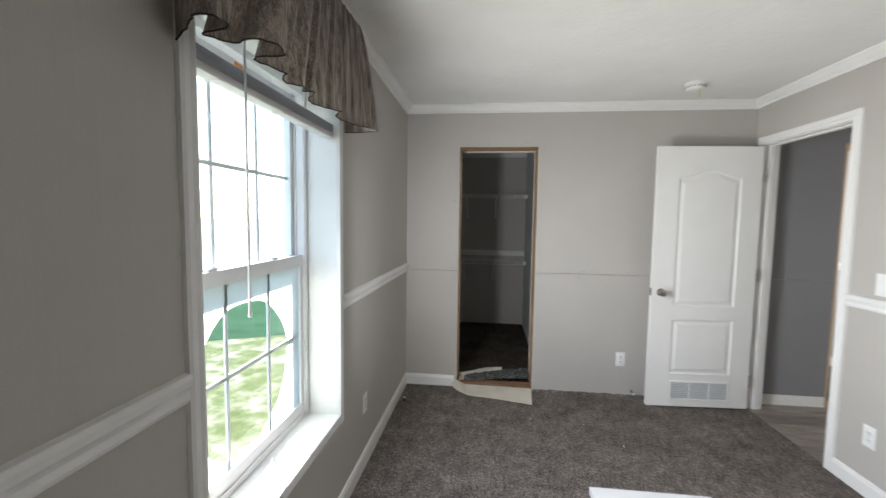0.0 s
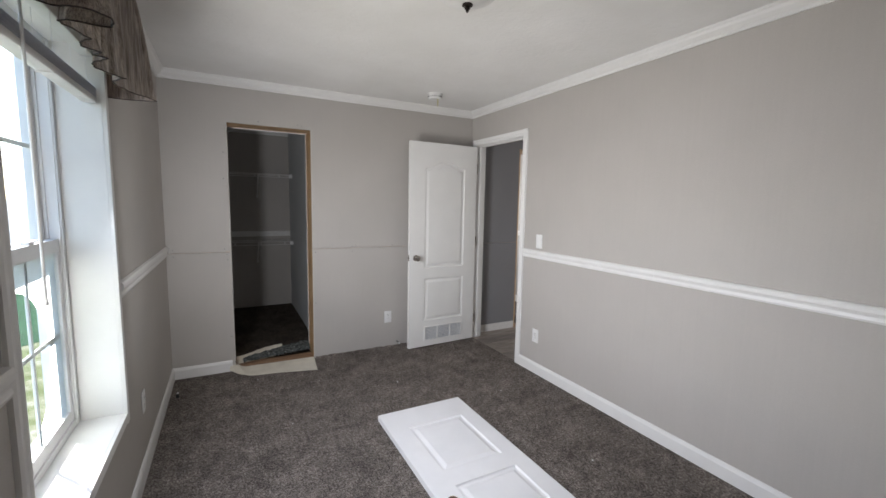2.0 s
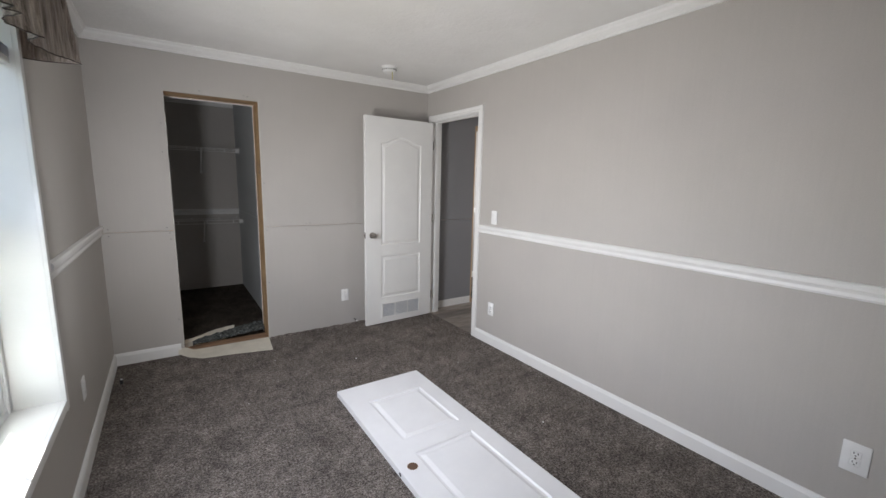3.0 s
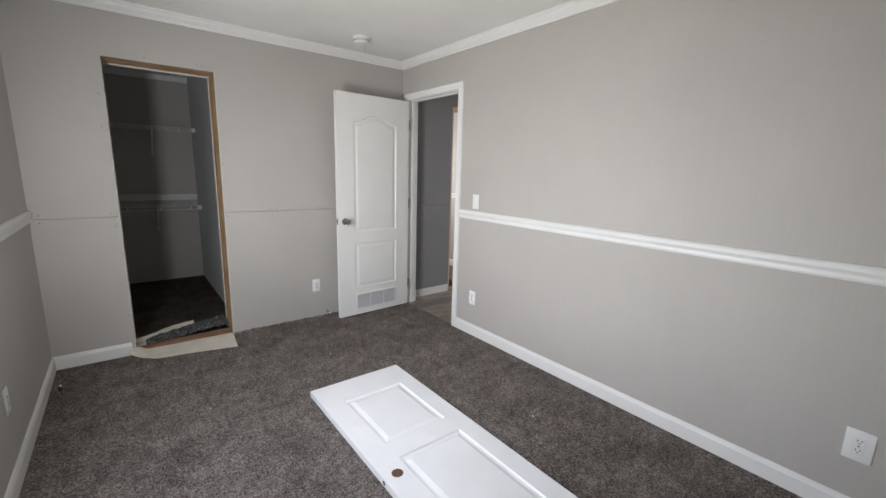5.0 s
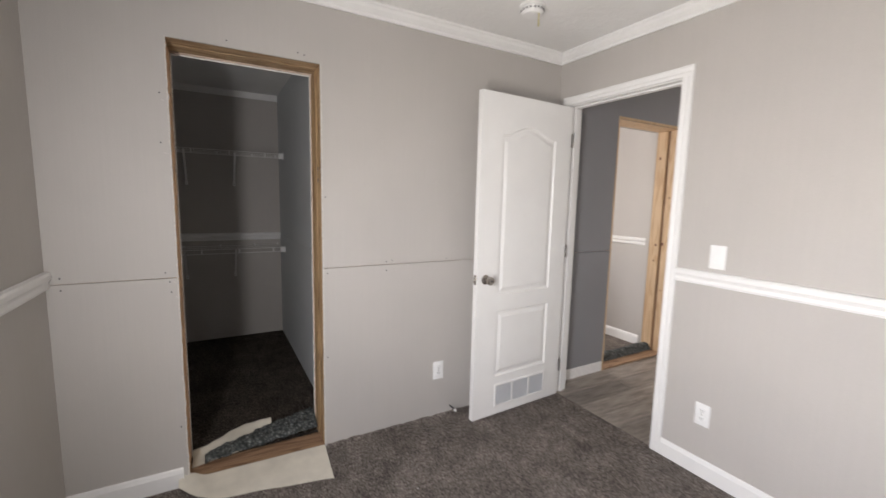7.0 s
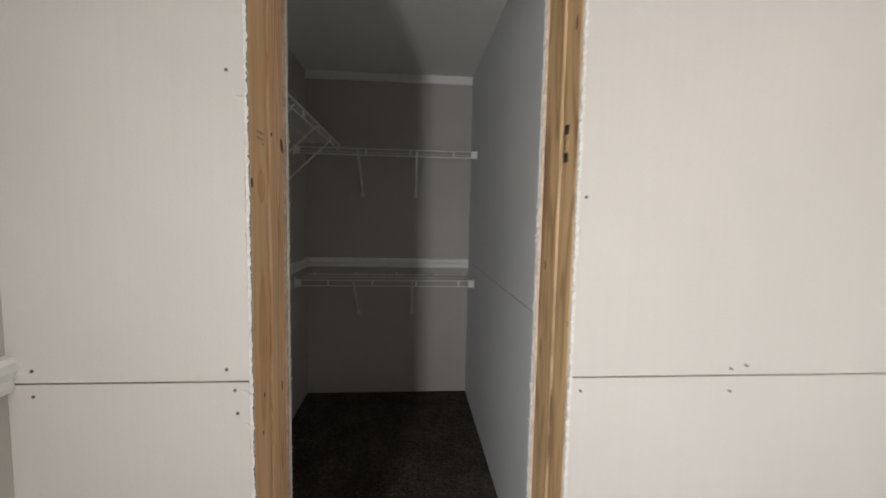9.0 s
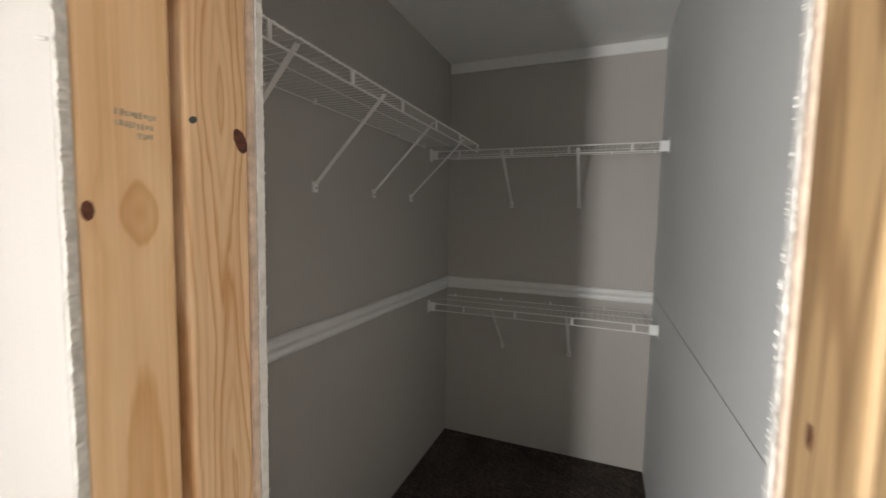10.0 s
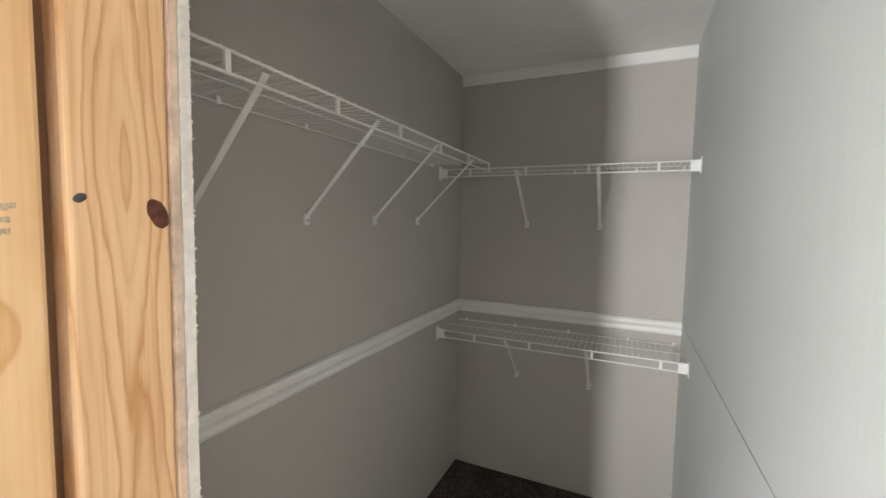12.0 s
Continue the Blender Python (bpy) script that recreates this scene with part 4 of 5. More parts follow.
part("grille_backing", box(bmesh.new(), gx0 + 0.011, gx1 - 0.011, -0.0012, -0.0003, gz0 + 0.011, gz1 - 0.011), plain("grey grille shadow slot", (0.48, 0.50, 0.53), 0.7), door)
for i in range(9):
    z = gz0 + 0.019 + i * 0.0142
    part("slat", shift(soft_box(gx0 + 0.012, gx1 - 0.012, -0.0005, 0.0005, -0.0052, 0.0052, 0.0003), Matrix.Translation((0, -0.0042, z)) @ pose(0, 0, 0, 38, 0, 0)), M_DOOR, grille)
for z in (0.22, 1.05, 1.80):
    hg = part("hinge", soft_box(dw - 0.001, dw + 0.0015, 0.004, 0.031, z - 0.044, z + 0.044, 0.0005), M_NICKEL, door, "nickel butt hinge")
    part("pin", rod(bmesh.new(), (dw + 0.004, -0.003, z - 0.046), (dw + 0.004, -0.003, z + 0.046), 0.004, 8), M_NICKEL, hg)
stop = thing("door_stop", "small white-tipped door stop on the bare wall", "door stop", at=(1.255, YN, 0.045))
part("spring", rod(bmesh.new(), (0, 0, 0), (0, -0.06, 0), 0.005, 8), M_STEEL, stop)
part("tip", rod(bmesh.new(), (0, -0.06, 0), (0, -0.072, 0), 0.008, 10), M_PLASTIC, stop, "white rubber tip")

# the closet's door lies flat on the carpet
lw, lh = 0.610, 2.030
loose = thing("loose_door", "white two-panel closet door lying flat on the carpet", "door", at=(0.604, 2.172, 0.010))
bm = door_leaf(lw, lh, 0.035, [outline(0.128, 0.504, 0.222, 0.690), outline(0.128, 0.504, 0.810, 1.795, 0.055)])
lay = Matrix.Translation((0, 0, 0.037)) @ Matrix(((1, 0, 0, 0), (0, 0, -1, 0), (0, -1, 0, 0), (0, 0, 0, 1)))
shift(bm, lay)
bmesh.ops.recalc_face_normals(bm, faces=bm.faces[:])
part("leaf", bm, M_LOOSE, loose)
part("bore_hole", shift(lathe([(0.026, 0.0372), (0.0255, 0.0378), (0.001, 0.0376)], 24), Matrix.Translation((0.069, -0.896, 0))), plain("raw bore wood", (0.10, 0.055, 0.032), 0.8), loose, "round lock bore with raw wood")
part("bore_rim", shift(lathe([(0.0275, 0.0371), (0.0275, 0.0374), (0.0262, 0.0374), (0.0262, 0.0371)], 24), Matrix.Translation((0.069, -0.896, 0))), plain("raw bore edge", (0.42, 0.27, 0.17), 0.8), loose)
part("latch_hole", shift(lathe([(0.011, -0.0006), (0.010, 0.0005)], 16, "x"), Matrix.Translation((0, -0.896, 0.019))), M_SLOT, loose, "dark latch hole in the edge")


# ---- valance and blind ----
def valance():
    v = thing("valance", "pleated taupe woven valance with scalloped dark-edged hem", "valance")
    zt, zh, nv, per = 2.335, 1.885, 18, 14
    # plan of the hem: a return, two rolled folds with a swag between, then knife pleats that widen toward the end
    plan = [(-0.660, 0.885), (-0.600, 0.842), (-0.548, 0.792), (-0.512, 0.784), (-0.494, 0.806), (-0.510, 0.838), (-0.572, 0.862), (-0.585, 0.885),
            (-0.550, 0.930), (-0.498, 0.908), (-0.462, 0.918), (-0.448, 0.958), (-0.472, 0.998), (-0.536, 1.010), (-0.566, 1.036)]
    for y0, y1, back, front in ((1.036, 1.128, -0.568, -0.532), (1.180, 1.245, -0.567, -0.530), (1.295, 1.325, -0.562, -0.532), (1.395, 1.560, -0.588, -0.536)):
        plan += [(back, y0 + 0.004), ((back + front) / 2 - 0.004, (y0 + y1) / 2), (front, y1), (front - 0.008, y1 + 0.014)]
    plan += [(-0.584, 1.655), (-0.560, 1.735), (-0.530, 1.830), (-0.500, 1.915), (-0.492, 1.945), (-0.530, 1.950), (-0.600, 1.950), (-0.660, 1.950)]
    pts = [Vector(p) for p in plan]
    path = []
    for i in range(len(pts) - 1):                # a smooth line through the plan
        a, p, q, d = pts[max(0, i - 1)], pts[i], pts[i + 1], pts[min(len(pts) - 1, i + 2)]
        for s in range(per):
            t = s / per
            path.append(0.5 * (2 * p + (q - a) * t + (2 * a - 5 * p + 4 * q - d) * t * t + (3 * p - a - 3 * q + d) * t ** 3))
    path.append(pts[-1])
    run = [0.0]
    for p, q in zip(path, path[1:]):
        run.append(run[-1] + (q - p).length)
    n = len(path)

    def surf(i, k):                              # k: 0 top, 1 hem
        h, s = path[i], run[i] / run[-1]
        side = min(1.0, s / 0.05, (1 - s) / 0.07)
        ty = 0.875 + 1.070 * s
        tx = -0.660 + 0.088 * side ** 0.7
        w = 0.0035 * (1 - 0.3 * k) * (math.sin(s * 210) + 0.6 * math.sin(s * 371 + 1) + 0.5 * math.sin(s * 95 + 2))
        x = tx + (h.x - tx) * k ** (0.42 if h.x > tx else 0.9)
        y = ty + (h.y - ty) * k ** 0.9
        return Vector((x + w * side, y, zt + (zh - 0.034 + 0.022 * s + 0.004 * math.sin(s * 37) - zt) * k))

    bm = bmesh.new()
    grid = [[bm.verts.new(surf(i, j / nv)) for j in range(nv + 1)] for i in range(n)]
    for i in range(n - 1):
        for j in range(nv):
            bm.faces.new((grid[i][j], grid[i + 1][j], grid[i + 1][j + 1], grid[i][j + 1]))
    bmesh.ops.solidify(bm, geom=bm.faces[:], thickness=0.0018)
    part("fabric", bm, M_CLOTH, v, "", True)
    bm = bmesh.new()
    for i in range(n - 1):
        rod(bm, surf(i, 1.0), surf(i + 1, 1.0), 0.0021, 5)
    part("hem", bm, M_HEM, v, "dark corded hem")
    part("mounting_board", soft_box(XW + 0.003, -0.590, 0.895, 1.925, zt - 0.016, zt, 0.002), M_LINING, v)


valance()

blind = thing("mini_blind", "white blind drawn up under the valance, with wand", "window blind")
by0, by1, bx0, bx1 = WY0 + 0.008, WY1 - 0.008, -0.722, -0.676
part("headrail", soft_box(bx0, bx1, by0, by1, 2.000, 2.036, 0.003), M_PLASTIC, blind)
for i in range(12):
    part("slat", shift(soft_box(bx0, bx1, by0 + 0.004, by1 - 0.004, 0, 0.0012, 0.0004), Matrix.Translation((0.0012 * math.sin(i * 2.1), 0, 1.847 + i * 0.0032))), M_BLIND, blind)
part("bottom_rail", soft_box(bx0, bx1, by0 + 0.004, by1 - 0.004, 1.822, 1.846, 0.005, 2), M_PLASTIC, blind, "", True)
for y in (1.06, 1.40, 1.74):
    bm = bmesh.new()
    for x in (bx0 + 0.002, bx1 - 0.002):
        rod(bm, (x, y, 1.885), (x, y, 2.002), 0.0007, 5)
    part("ladder_cord", bm, M_BLIND, blind)
    part("cord_clip", soft_box(bx0 - 0.001, bx1 + 0.001, y - 0.008, y + 0.008, 1.8195, 1.8225, 0.001), M_PLASTIC, blind)
wand = part("wand", rod(bmesh.new(), (bx1 + 0.006, 1.160, 1.172), (bx1 + 0.006, 1.160, 2.000), 0.0042, 10), M_PLASTIC, blind, "clear-white tilt wand", True)
part("wand_tip", rod(bmesh.new(), (bx1 + 0.006, 1.160, 1.160), (bx1 + 0.006, 1.160, 1.1715), 0.0062, 10), M_PLASTIC, wand)
part("hook", rod(bmesh.new(), (bx1 - 0.004, 1.160, 2.012), (bx1 + 0.006, 1.160, 2.002), 0.003, 8), M_PLASTIC, blind)

# ---- ceiling fittings ----
lamp = thing("ceiling_light", "flush ceiling light, alabaster glass bowl, unlit", "ceiling light", at=(0.668, 1.247, H))
part("canopy", lathe([(0.06, 0), (0.165, -0.002), (0.168, -0.018), (0.160, -0.030), (0.10, -0.032)], 40), M_BRONZE, lamp, "bronze canopy", True)
part("bowl", lathe([(0.158, -0.024), (0.156, -0.050), (0.142, -0.086), (0.114, -0.116), (0.076, -0.135), (0.035, -0.144), (0.006, -0.146)], 44), M_FROST, lamp, "", True)
part("finial", lathe([(0.006, -0.140), (0.022, -0.145), (0.022, -0.150), (0.010, -0.154), (0.012, -0.160), (0.008, -0.166), (0.004, -0.175), (0.001, -0.178)], 20), M_BRONZE, lamp, "bronze finial", True)
smoke = thing("smoke_detector", "round white smoke detector with a yellow tab", "smoke detector", at=(1.425, 3.055, H))
part("base", lathe([(0.066, 0), (0.066, -0.010), (0.060, -0.013)], 36), M_PLASTIC, smoke, "", True)
part("cover", lathe([(0.056, -0.012), (0.058, -0.036), (0.051, -0.046), (0.030, -0.050), (0.004, -0.050)], 36), M_PLASTIC, smoke, "", True)
bm = bmesh.new()
for i in range(18):
    a = 2 * math.pi * i / 18
    box(bm, 0.0565 * math.cos(a) - 0.003, 0.0565 * math.cos(a) + 0.003, 0.0565 * math.sin(a) - 0.003, 0.0565 * math.sin(a) + 0.003, -0.032, -0.022)
part("vents", bm, M_SLOT, smoke)
part("pull_tab", soft_box(0.006, 0.013, -0.040, -0.0392, -0.112, -0.045, 0.0002), M_YELLOW, smoke, "thin yellow pull tab")


# ---- wall plates ----
def plate(name, label, category, at, turn, w, h, kind):
    p = thing(name, label, category, at=at, turn=turn)           # front looks along local -y
    part("cover_plate", soft_box(-w / 2, w / 2, -0.006, 0.0, -h / 2, h / 2, 0.0035, 2), M_PLASTIC, p, "", True)
    if kind == "switch":
        part("rocker", soft_box(-0.016, 0.016, -0.0085, -0.005, -0.033, 0.033, 0.0015), M_PLASTIC, p)
    else:
        for z in (-0.020, 0.020):
            r = part("receptacle", soft_box(-0.017, 0.017, -0.008, -0.005, z - 0.0145, z + 0.0145, 0.004, 2), M_PLASTIC, p, "", True)
            for x in (-0.0065, 0.0065):
                part("slot", box(bmesh.new(), x - 0.0014, x + 0.0014, -0.0084, -0.0078, z - 0.001, z + 0.008), M_SLOT, r)
            part("slot", shift(lathe([(0.0028, -0.0084), (0.0028, -0.0078)], 10, "y"), Matrix.Translation((0, 0, z - 0.007))), M_SLOT, r)
        part("screw", shift(lathe([(0.003, -0.0072), (0.003, -0.0055)], 10, "y"), Matrix.Translation((0, 0, 0))), M_NICKEL, p)


plate("outlet", "white duplex outlet low on the bare closet wall", "outlet", (1.158, YN, 0.312), 0, 0.074, 0.118, "outlet")
plate("outlet", "white duplex outlet near the door casing", "outlet", (XE, 2.368, 0.328), -90, 0.074, 0.118, "outlet")
plate("outlet", "large white duplex outlet plate on the greige wall", "outlet", (XE, 0.005, 0.330), -90, 0.090, 0.135, "outlet")
plate("outlet", "white outlet on the window wall", "outlet", (XW, 2.285, 0.375), 90, 0.070, 0.115, "outlet")
plate("light_switch", "white rocker switch above the chair rail", "switch", (XE, 2.372, 1.148), -90, 0.074, 0.118, "switch")


# ---- closet shelves ----
def wire_shelf(name, label, length, depth, plates, braces, at, turn, left_end=True, right_end=True, lean=0.0):
    """A ventilated wire shelf: x along the wall from 0, y from the wall (0) to the lip (-depth), z 0 at the deck."""
    s = thing(name, label, "wire shelf", "closet shelves", at=at, turn=turn)
    for y, z, r in ((-0.006, -0.004, 0.0026), (-depth * 0.5, -0.003, 0.0018), (-depth, -0.002, 0.0032), (-depth, -0.040, 0.0032)):
        part("long_rod", rod(bmesh.new(), (0.004, y, z), (length - 0.004, y, z), r, 8), M_WIRE, s, "", True)
    wire = as_mesh("wire", rod(bmesh.new(), (0, 0, 0), (0, -depth - 0.004, 0), 0.0009, 5), M_WIRE)
    n = int((length - 0.02) / 0.0254)
    for i in range(n):
        w = new("wire", wire)
        w.parent = s
        w.location = (0.012 + i * (length - 0.024) / (n - 1), 0.0, 0.0015)
    for x in plates:
        part("lip_tie", soft_box(x - 0.006, x + 0.006, -depth - 0.0042, -depth + 0.003, -0.041, -0.001, 0.001), M_WIRE, s)
    for x in braces:
        a, b = Vector((x, -depth + 0.006, -0.012)), Vector((x + lean, -0.008, -0.278))
        q = (b - a).to_track_quat("Z", "X")
        bm = soft_box(-0.002, 0.002, -0.0080, 0.0080, 0, (b - a).length, 0.001)
        br = part("brace", shift(bm, Matrix.Translation(a) @ q.to_matrix().to_4x4()), M_WIRE, s, "flat white diagonal brace")
        part("foot", soft_box(x + lean - 0.011, x + lean + 0.011, -0.012, 0.0, -0.305, -0.268, 0.002), M_PLASTIC, br)
        part("foot_screw", shift(lathe([(0.003, -0.0135), (0.003, -0.011)], 8, "y"), Matrix.Translation((x + lean, 0, -0.290))), M_STEEL, br)
    for x, on, sgn in ((0.0, left_end, 1), (length, right_end, -1)):
        if on:
            e = part("end_bracket", soft_box(min(x, x + sgn * 0.003), max(x, x + sgn * 0.003), -depth - 0.020, -depth + 0.016, -0.056, 0.016, 0.0008), M_PLASTIC, s, "white end bracket")
            part("socket", soft_box(min(x, x + sgn * 0.040), max(x, x + sgn * 0.040), -depth - 0.006, -depth + 0.010, -0.046, 0.003, 0.002), M_PLASTIC, e)
    for i in range(int(length / 0.30) + 1):
        x = min(length - 0.03, 0.06 + i * 0.30)
        part("wall_clip", soft_box(x - 0.007, x + 0.007, -0.012, 0.0, -0.010, 0.010, 0.002), M_PLASTIC, s)


SD = 0.303
wire_shelf("wire_shelf", "long white wire shelf on diagonal braces", 1.590, SD, [y - 3.760 for y in (3.915, 4.203, 4.491, 4.779, 5.060, 5.341)],
           [y - 3.760 for y in (4.003, 4.385, 4.768, 5.135)], (XW, 3.760, 1.797), 90, True, False, 0.035)
wire_shelf("wire_shelf", "white wire shelf high on the closet back wall", CX1 - XW, SD, [x - XW for x in (0.378, 0.089, -0.202, -0.494)],
           [x - XW for x in (-0.256, 0.132)], (XW, CY1, 1.787), 0)
wire_shelf("wire_shelf", "white wire shelf below the closet chair rail", CX1 - XW, SD, [x - XW for x in (0.429, 0.140, -0.157, -0.449)],
           [x - XW for x in (-0.286, 0.113)], (XW, CY1, 0.914), 0)


# ---- torn floor at the closet opening ----
slab("sill_board", M_SUBFLOOR, "bare stained wood sill in the closet opening", "sill", (OX0, OX1, YN - 0.004, 3.640, -0.03, 0.012))
def sheet_thing(name, label, category, f, nu, nv, thick, m, smooth=True):
    bm = bmesh.new()
    g = [[bm.verts.new(f(i / nu, j / nv)) for j in range(nv + 1)] for i in range(nu + 1)]
    for i in range(nu):
        for j in range(nv):
            bm.faces.new((g[i][j], g[i + 1][j], g[i + 1][j + 1], g[i][j + 1]))
    bmesh.ops.recalc_face_normals(bm, faces=bm.faces[:])
    if bm.faces[0].normal.z < 0:
        bmesh.ops.reverse_faces(bm, faces=bm.faces[:])
    bmesh.ops.solidify(bm, geom=bm.faces[:], thickness=thick)
    return tagged(part(name, bm, m, None, "", smooth), label, category)


def flap(u, v):
    x = -0.258 + 0.692 * u
    edge = 3.322 - 0.206 * max(0.0, x + 0.10) + 3.4 * max(0.0, -0.06 - x) ** 2 + 0.004 * math.sin(22 * x)
    top = 3.512 - 0.020 * u
    y = top + (edge - top) * v
    fold = math.exp(-((u - 0.10 - 0.06 * v) / 0.035) ** 2)
    z = 0.005 + 0.012 * (1 - v) ** 2 + 0.050 * math.exp(-(u / 0.08) ** 2) * (0.25 + 0.75 * (1 - v)) + 0.014 * fold * (1 - 0.6 * v) + 0.003 * math.sin(9 * u + 2) * v + 0.006 * v * (1 - v)
    return (x - 0.022 * v * u, y, max(0.004, z))


sheet_thing("floor_flap", "loose beige backing sheet turned out over the carpet", "backing sheet", flap, 40, 16, 0.003, M_FLAP)


def pad(u, v):
    x = -0.150 + 0.578 * u
    front = 3.598 + 0.050 * u + 0.012 * noise.noise(Vector((u * 9, 1.0, 0)))
    back = 3.662 + 0.205 * u ** 0.8 + 0.018 * noise.noise(Vector((u * 7, 3.0, 0)))
    y = front + (back - front) * v
    z = 0.022 + (0.022 + 0.044 * u) * math.sin(math.pi * (0.06 + 0.80 * v)) ** 0.6 + 0.012 * noise.noise(Vector((u * 14, v * 6, 2.0)))
    z += 0.006 * noise.noise(Vector((u * 50, v * 22, 4.0))) + 0.003 * noise.noise(Vector((u * 120, v * 50, 9.0)))
    return (x, y, max(0.0145 if y < 3.65 else 0.004, z))


sheet_thing("carpet_pad", "torn blue-grey rebond carpet pad in the closet opening", "carpet pad", pad, 110, 40, 0.004, M_PAD)


def strip(u, v):
    x = -0.208 + 0.400 * u
    front = 3.605 + 0.090 * u
    back = 3.770 + 0.105 * u + 0.030 * math.sin(6.5 * u - 2.2) + 0.004 * math.sin(31 * u)
    z = 0.018 + 0.040 * u * v + 0.020 * math.exp(-((v - 0.85) / 0.16) ** 2) * (0.5 + 0.5 * math.sin(7 * u + 1)) - 0.006 * (1 - v)
    return (x, front + (back - front) * v, z)


sheet_thing("backing_strip", "pale wavy sheet of carpet backing in the closet opening", "backing strip", strip, 40, 16, 0.003, M_FLAP)


def edge_lip(u, v):
    x = OX1 + 0.012 + (1.90 - OX1) * u
    k = noise.noise(Vector((u * 23, 0.0, 7.0))) + 0.6 * noise.noise(Vector((u * 61, 0.0, 3.0)))
    return (x, YN - 0.001 - (0.030 + 0.012 * k) * v, 0.0015 + (0.011 + 0.008 * k) * (1 - v) ** 1.5 + 0.002 * noise.noise(Vector((u * 90, v * 3, 1.0))))


sheet_thing("carpet_edge", "frayed carpet edge curling up at the bare wall", "carpet edge", edge_lip, 220, 5, 0.002, M_CARPET)


def pad2(u, v):
    return (2.80 + 0.76 * u, 3.60 + 0.12 * v, 0.012 + 0.055 * math.sin(math.pi * v) ** 0.7 + 0.012 * noise.noise(Vector((u * 9, v * 5, 5.0))))


slab("sill_board_hall", M_SUBFLOOR, "bare stained wood sill in the hall opening", "sill", (AX0, AX1, YN, 3.60, -0.05, 0.012))
slab("sill_strip", M_SUBFLOOR, "wood strip across the living room opening", "sill", (BX0, BX1, YN + 0.04, 3.60, -0.05, 0.004))
sheet_thing("carpet_pad", "torn grey carpet pad inside the hall opening", "carpet pad", pad2, 30, 10, 0.004, M_PAD)

# ---- crumbs on the carpet ----
def crumb(name, label, category, x, y, s, m, seed):
    rnd = random.Random(seed)
    bm = bmesh.new()
    bmesh.ops.create_icosphere(bm, subdivisions=1, radius=s)
    for v in bm.verts:
        v.co = Vector((v.co.x * rnd.uniform(0.6, 1.3), v.co.y * rnd.uniform(0.6, 1.3), v.co.z * rnd.uniform(0.4, 0.9)))
    tagged(part(name, shift(bm, Matrix.Translation((x, y, s * 0.35))), m), label, category, "debris on the carpet")


for i, (x, y, s) in enumerate(((0.946, 2.688, 0.007), (-0.062, 3.21, 0.006), (0.381, 2.982, 0.005), (1.575, 1.245, 0.006), (0.75, 2.95, 0.004), (1.62, 2.2, 0.004), (0.1, 2.4, 0.004))):
    crumb("gypsum_crumb", "small white gypsum crumb on the carpet", "debris", x, y, s, M_GYPSUM, i)
cap = thing("cable_end", "small black cable end with white tip by the baseboard", "cable", at=(-0.602, 3.135, 0))
part("plug", shift(lathe([(0.009, 0.001), (0.011, 0.008), (0.010, 0.026), (0.006, 0.030)], 14), Matrix.Translation((0, 0, 0))), M_BLACK, cap, "", True)
part("tip", shift(lathe([(0.006, 0.030), (0.006, 0.038), (0.002, 0.040)], 12), Matrix.Translation((0.002, 0, 0))), M_PLASTIC, cap, "white tip")

# ---- far kitchen ----
fridge = thing("refrigerator", "stainless refrigerator with dark sides, far kitchen", "refrigerator", at=(11.55, 6.19, 0))
part("body", soft_box(0.03, 0.72, 0.0, 0.62, 0.02, 1.70, 0.008), M_BLACK, fridge)
for a, b in ((0.05, 1.10), (1.11, 1.70)):
    d = part("fridge_door", soft_box(-0.04, 0.028, 0.002, 0.618, a, b, 0.010, 2), M_FRIDGE, fridge, "", True)
    part("handle", soft_box(-0.075, -0.045, 0.06, 0.085, a + 0.12, b - 0.08, 0.006), M_BLACK, d)
for x, y in ((0.08, 0.05), (0.66, 0.05), (0.08, 0.57), (0.66, 0.57)):
    part("foot", rod(bmesh.new(), (x, y, 0), (x, y, 0.022), 0.02, 8), M_BLACK, fridge)
cab = thing("base_cabinet", "pale base cabinet beside the refrigerator", "cabinet", at=(11.65, 4.84, 0))
part("body", soft_box(0, 0.64, 0, 1.30, 0.0, 0.86, 0.004), M_CAB, cab)
for k in range(2):
    d = part("cabinet_door", soft_box(-0.018, -0.001, 0.02 + k * 0.64, 0.64 + k * 0.64, 0.12, 0.84, 0.004), M_CAB, cab)
    part("handle", rod(bmesh.new(), (-0.03, 0.58 + k * 0.10, 0.55), (-0.03, 0.58 + k * 0.10, 0.67), 0.005, 8), M_NICKEL, d)
tagged(part("worktop", soft_box(11.62, 12.3, 4.82, 6.16, 0.862, 0.90, 0.006), M_BLACK), "dark kitchen worktop under the window", "worktop")
tall = thing("tall_cabinet", "dark tall cabinet beside the refrigerator", "cabinet", at=(11.52, 6.845, 0))
part("body", soft_box(0.02, 0.76, 0, 0.60, 0, 1.66, 0.004), M_BLACK, tall)
for a, b in ((0.10, 0.85), (0.86, 1.64)):
    d = part("cabinet_door", soft_box(0.0, 0.019, 0.01, 0.59, a, b, 0.003), M_BLACK, tall)
    part("handle", rod(bmesh.new(), (-0.015, 0.06, (a + b) / 2 - 0.06), (-0.015, 0.06, (a + b) / 2 + 0.06), 0.005, 8), M_NICKEL, d)
wk = thing("window_2", "bright kitchen window above the worktop", "window", kind="structure")
for b in ((5.55, 5.60, 1.1, 2.0), (6.25, 6.30, 1.1, 2.0), (5.60, 6.25, 1.1, 1.15), (5.60, 6.25, 1.95, 2.0), (5.60, 6.25, 1.53, 1.57)):
    part("window_frame", soft_box(12.32, 12.38, *b, 0.003), M_VINYL, wk)
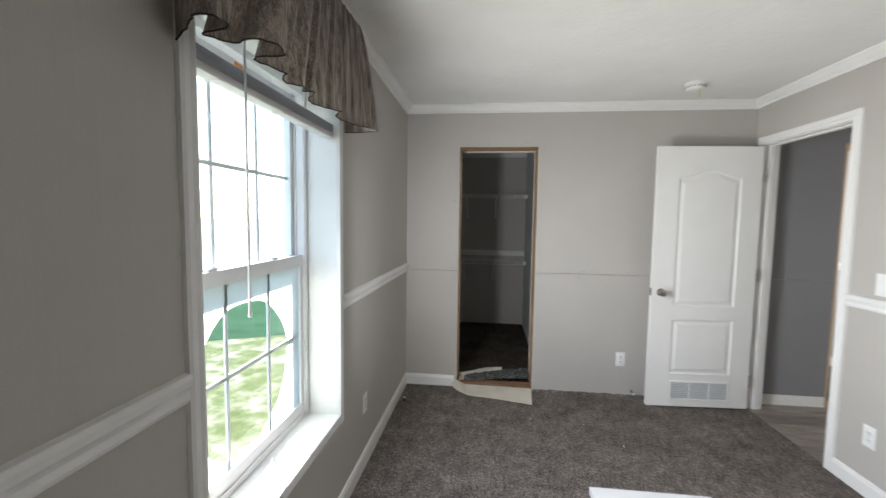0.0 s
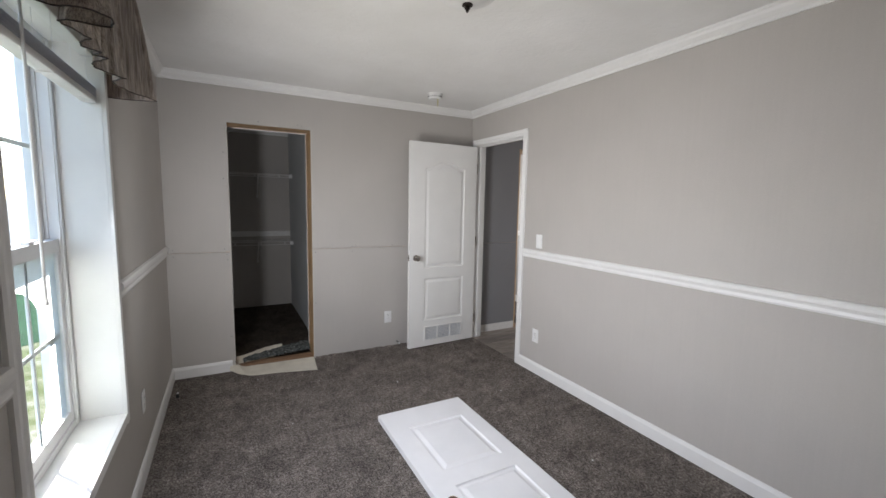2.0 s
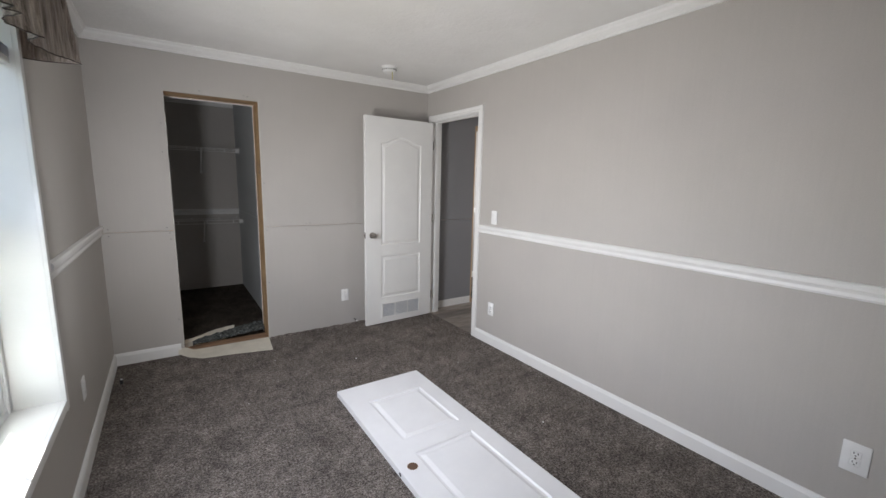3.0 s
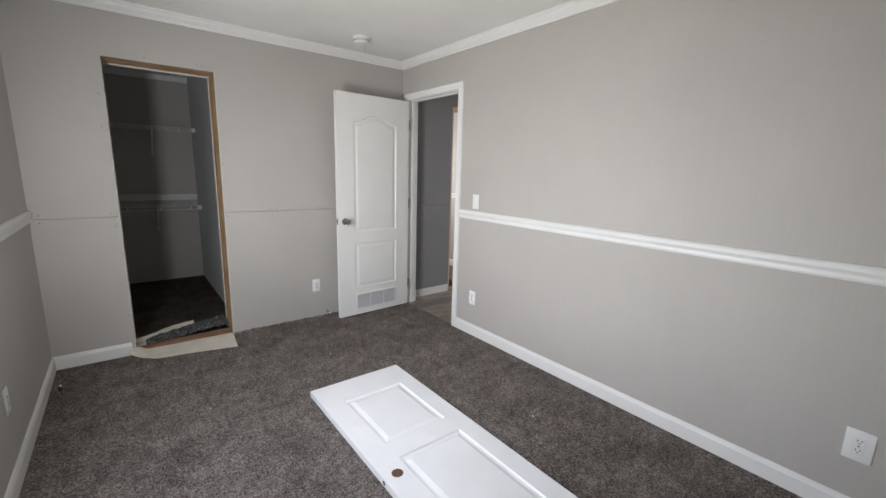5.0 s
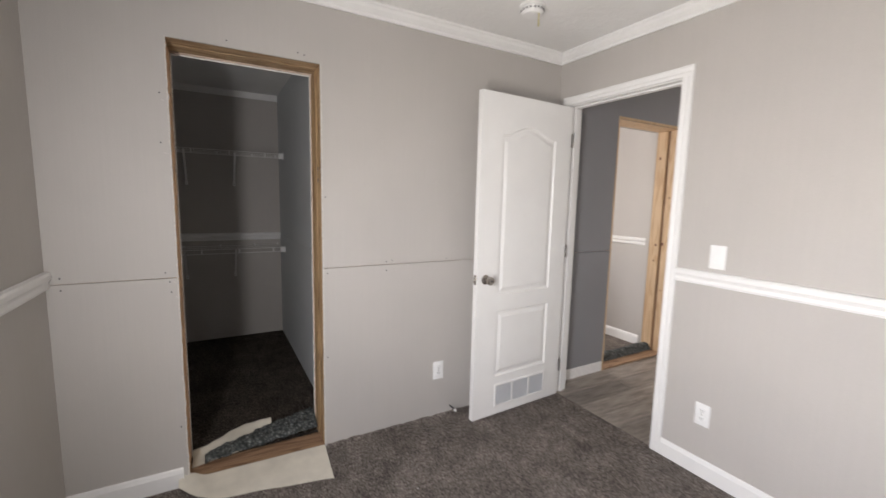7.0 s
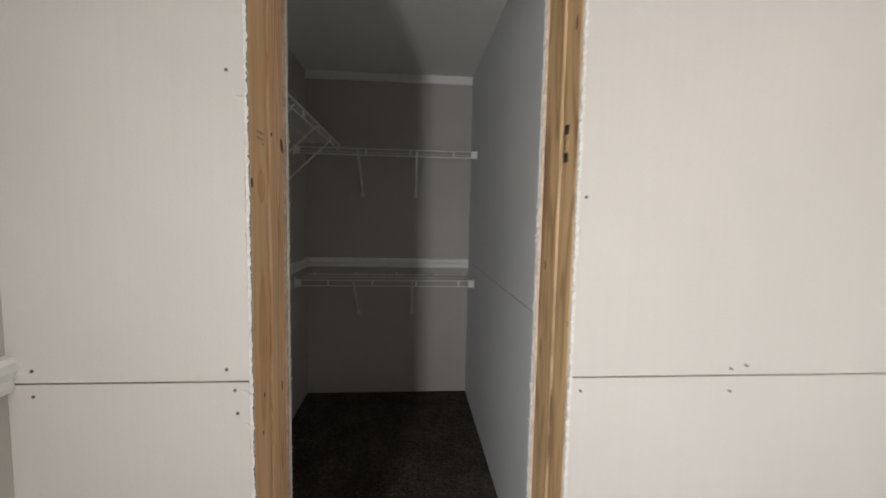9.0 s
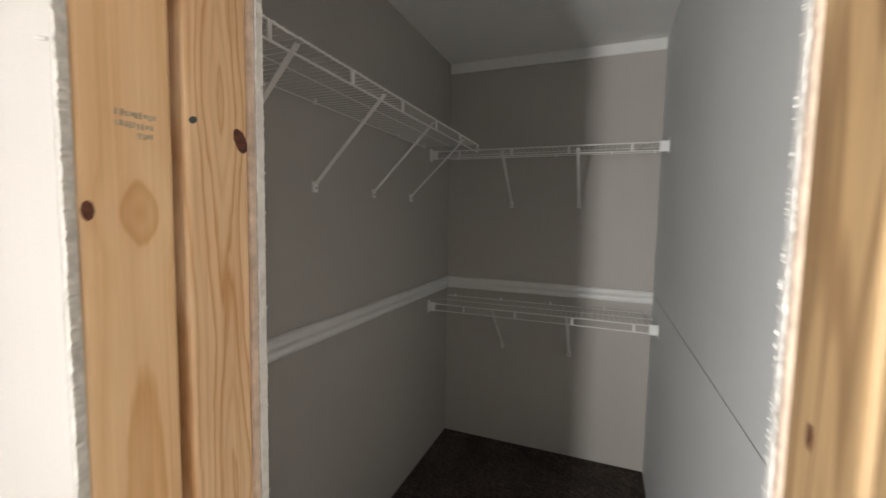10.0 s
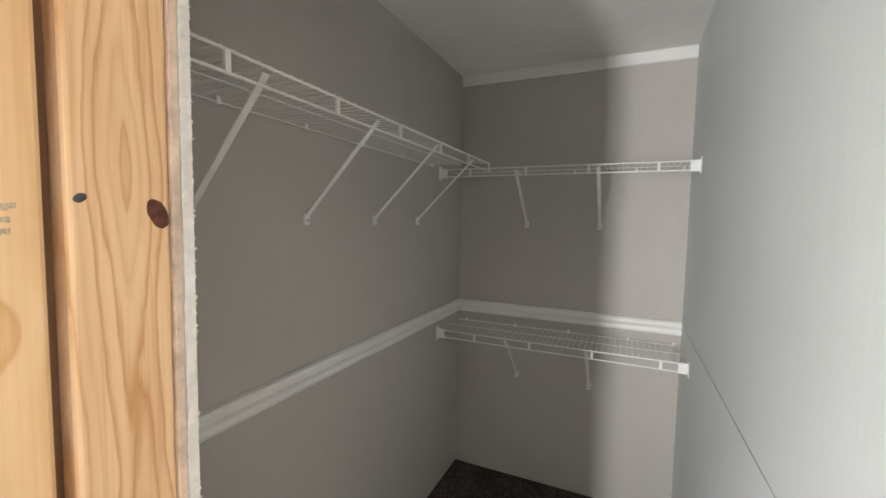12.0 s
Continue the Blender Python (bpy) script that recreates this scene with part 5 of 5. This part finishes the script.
ch = thing("chandelier", "dark bronze hanging lamp with pale shades", "chandelier", at=(11.36, 6.42, H))
part("stem", rod(bmesh.new(), (0, 0, -0.02), (0, 0, -0.56), 0.008, 8), M_BRONZE, ch)
part("canopy", lathe([(0.07, 0), (0.07, -0.015), (0.02, -0.03)], 20), M_BRONZE, ch)
part("hub", lathe([(0.02, -0.52), (0.045, -0.56), (0.03, -0.62), (0.01, -0.66)], 16), M_BRONZE, ch)
for i in range(5):
    a = 2 * math.pi * i / 5
    arm = part("arm", rod(rod(bmesh.new(), (0, 0, -0.60), (0.12 * math.cos(a), 0.12 * math.sin(a), -0.64), 0.007, 6), (0.12 * math.cos(a), 0.12 * math.sin(a), -0.64), (0.24 * math.cos(a), 0.24 * math.sin(a), -0.59), 0.007, 6), M_BRONZE, ch)
    part("shade", shift(lathe([(0.02, 0), (0.045, 0.03), (0.06, 0.08), (0.058, 0.08), (0.04, 0.03)], 14), Matrix.Translation((0.24 * math.cos(a), 0.24 * math.sin(a), -0.59))), M_SHADE, arm)
# window bank out of view, added as the living room's daylight source
wl = thing("window_3", "unseen tall living room window bank added for daylight, white frames", "window", kind="structure")
for k in range(5):
    x = 4.6 + k * 1.0
    part("mullion", soft_box(max(4.6, x - 0.04), min(8.6, x + 0.04), 9.03, 9.09, 0.4, 2.15, 0.004), M_VINYL, wl)
for z in (0.4, 2.11):
    part("window_frame", soft_box(4.6, 8.6, 9.02, 9.10, z, z + 0.04, 0.004), M_VINYL, wl)

# ---- plank floor, piece by piece ----
PW, PL = 0.152, 0.914
full = as_mesh("plank", shift(box(bmesh.new(), 0.0008, PL - 0.0008, 0.0008, PW - 0.0008, -0.003, 0.0), Matrix()), M_PLANK)
hall_floor = thing("floor_hall", "grey-brown wood-look vinyl planks, worn", "floor", kind="structure")
rest = bmesh.new()
rnd = random.Random(12)


def lay_planks(x0, x1, y0, y1):
    for j in range(int(math.ceil((y1 - y0) / PW))):
        x = x0 - rnd.uniform(0, PL)
        ya, yb = y0 + j * PW, min(y1, y0 + (j + 1) * PW)
        while x < x1:
            a, b = max(x, x0), min(x + PL, x1)
            if b - a > 0.02:
                near = a < 7.0 and ya < 5.2
                if near and b - a > PL - 0.001 and yb - ya > PW - 0.001:
                    p = new("plank", full)
                    p.parent, p.location = hall_floor, (a, ya, 0.0)
                elif near:
                    p = part("plank", box(bmesh.new(), 0.0008, b - a - 0.0008, 0.0008, yb - ya - 0.0008, -0.003, 0.0), M_PLANK, hall_floor)
                    p.location = (a, ya, 0.0)
                else:
                    box(rest, a + 0.001, b - 0.001, ya + 0.001, yb - 0.001, -0.003, 0.0)
            x += PL


lay_planks(XE + 0.007, 6.2, 2.40, YN)
lay_planks(3.70, 12.3, YN + 0.10, 9.0)
tagged(part("plank_rest", rest, M_PLANK, hall_floor), kind="stuff")
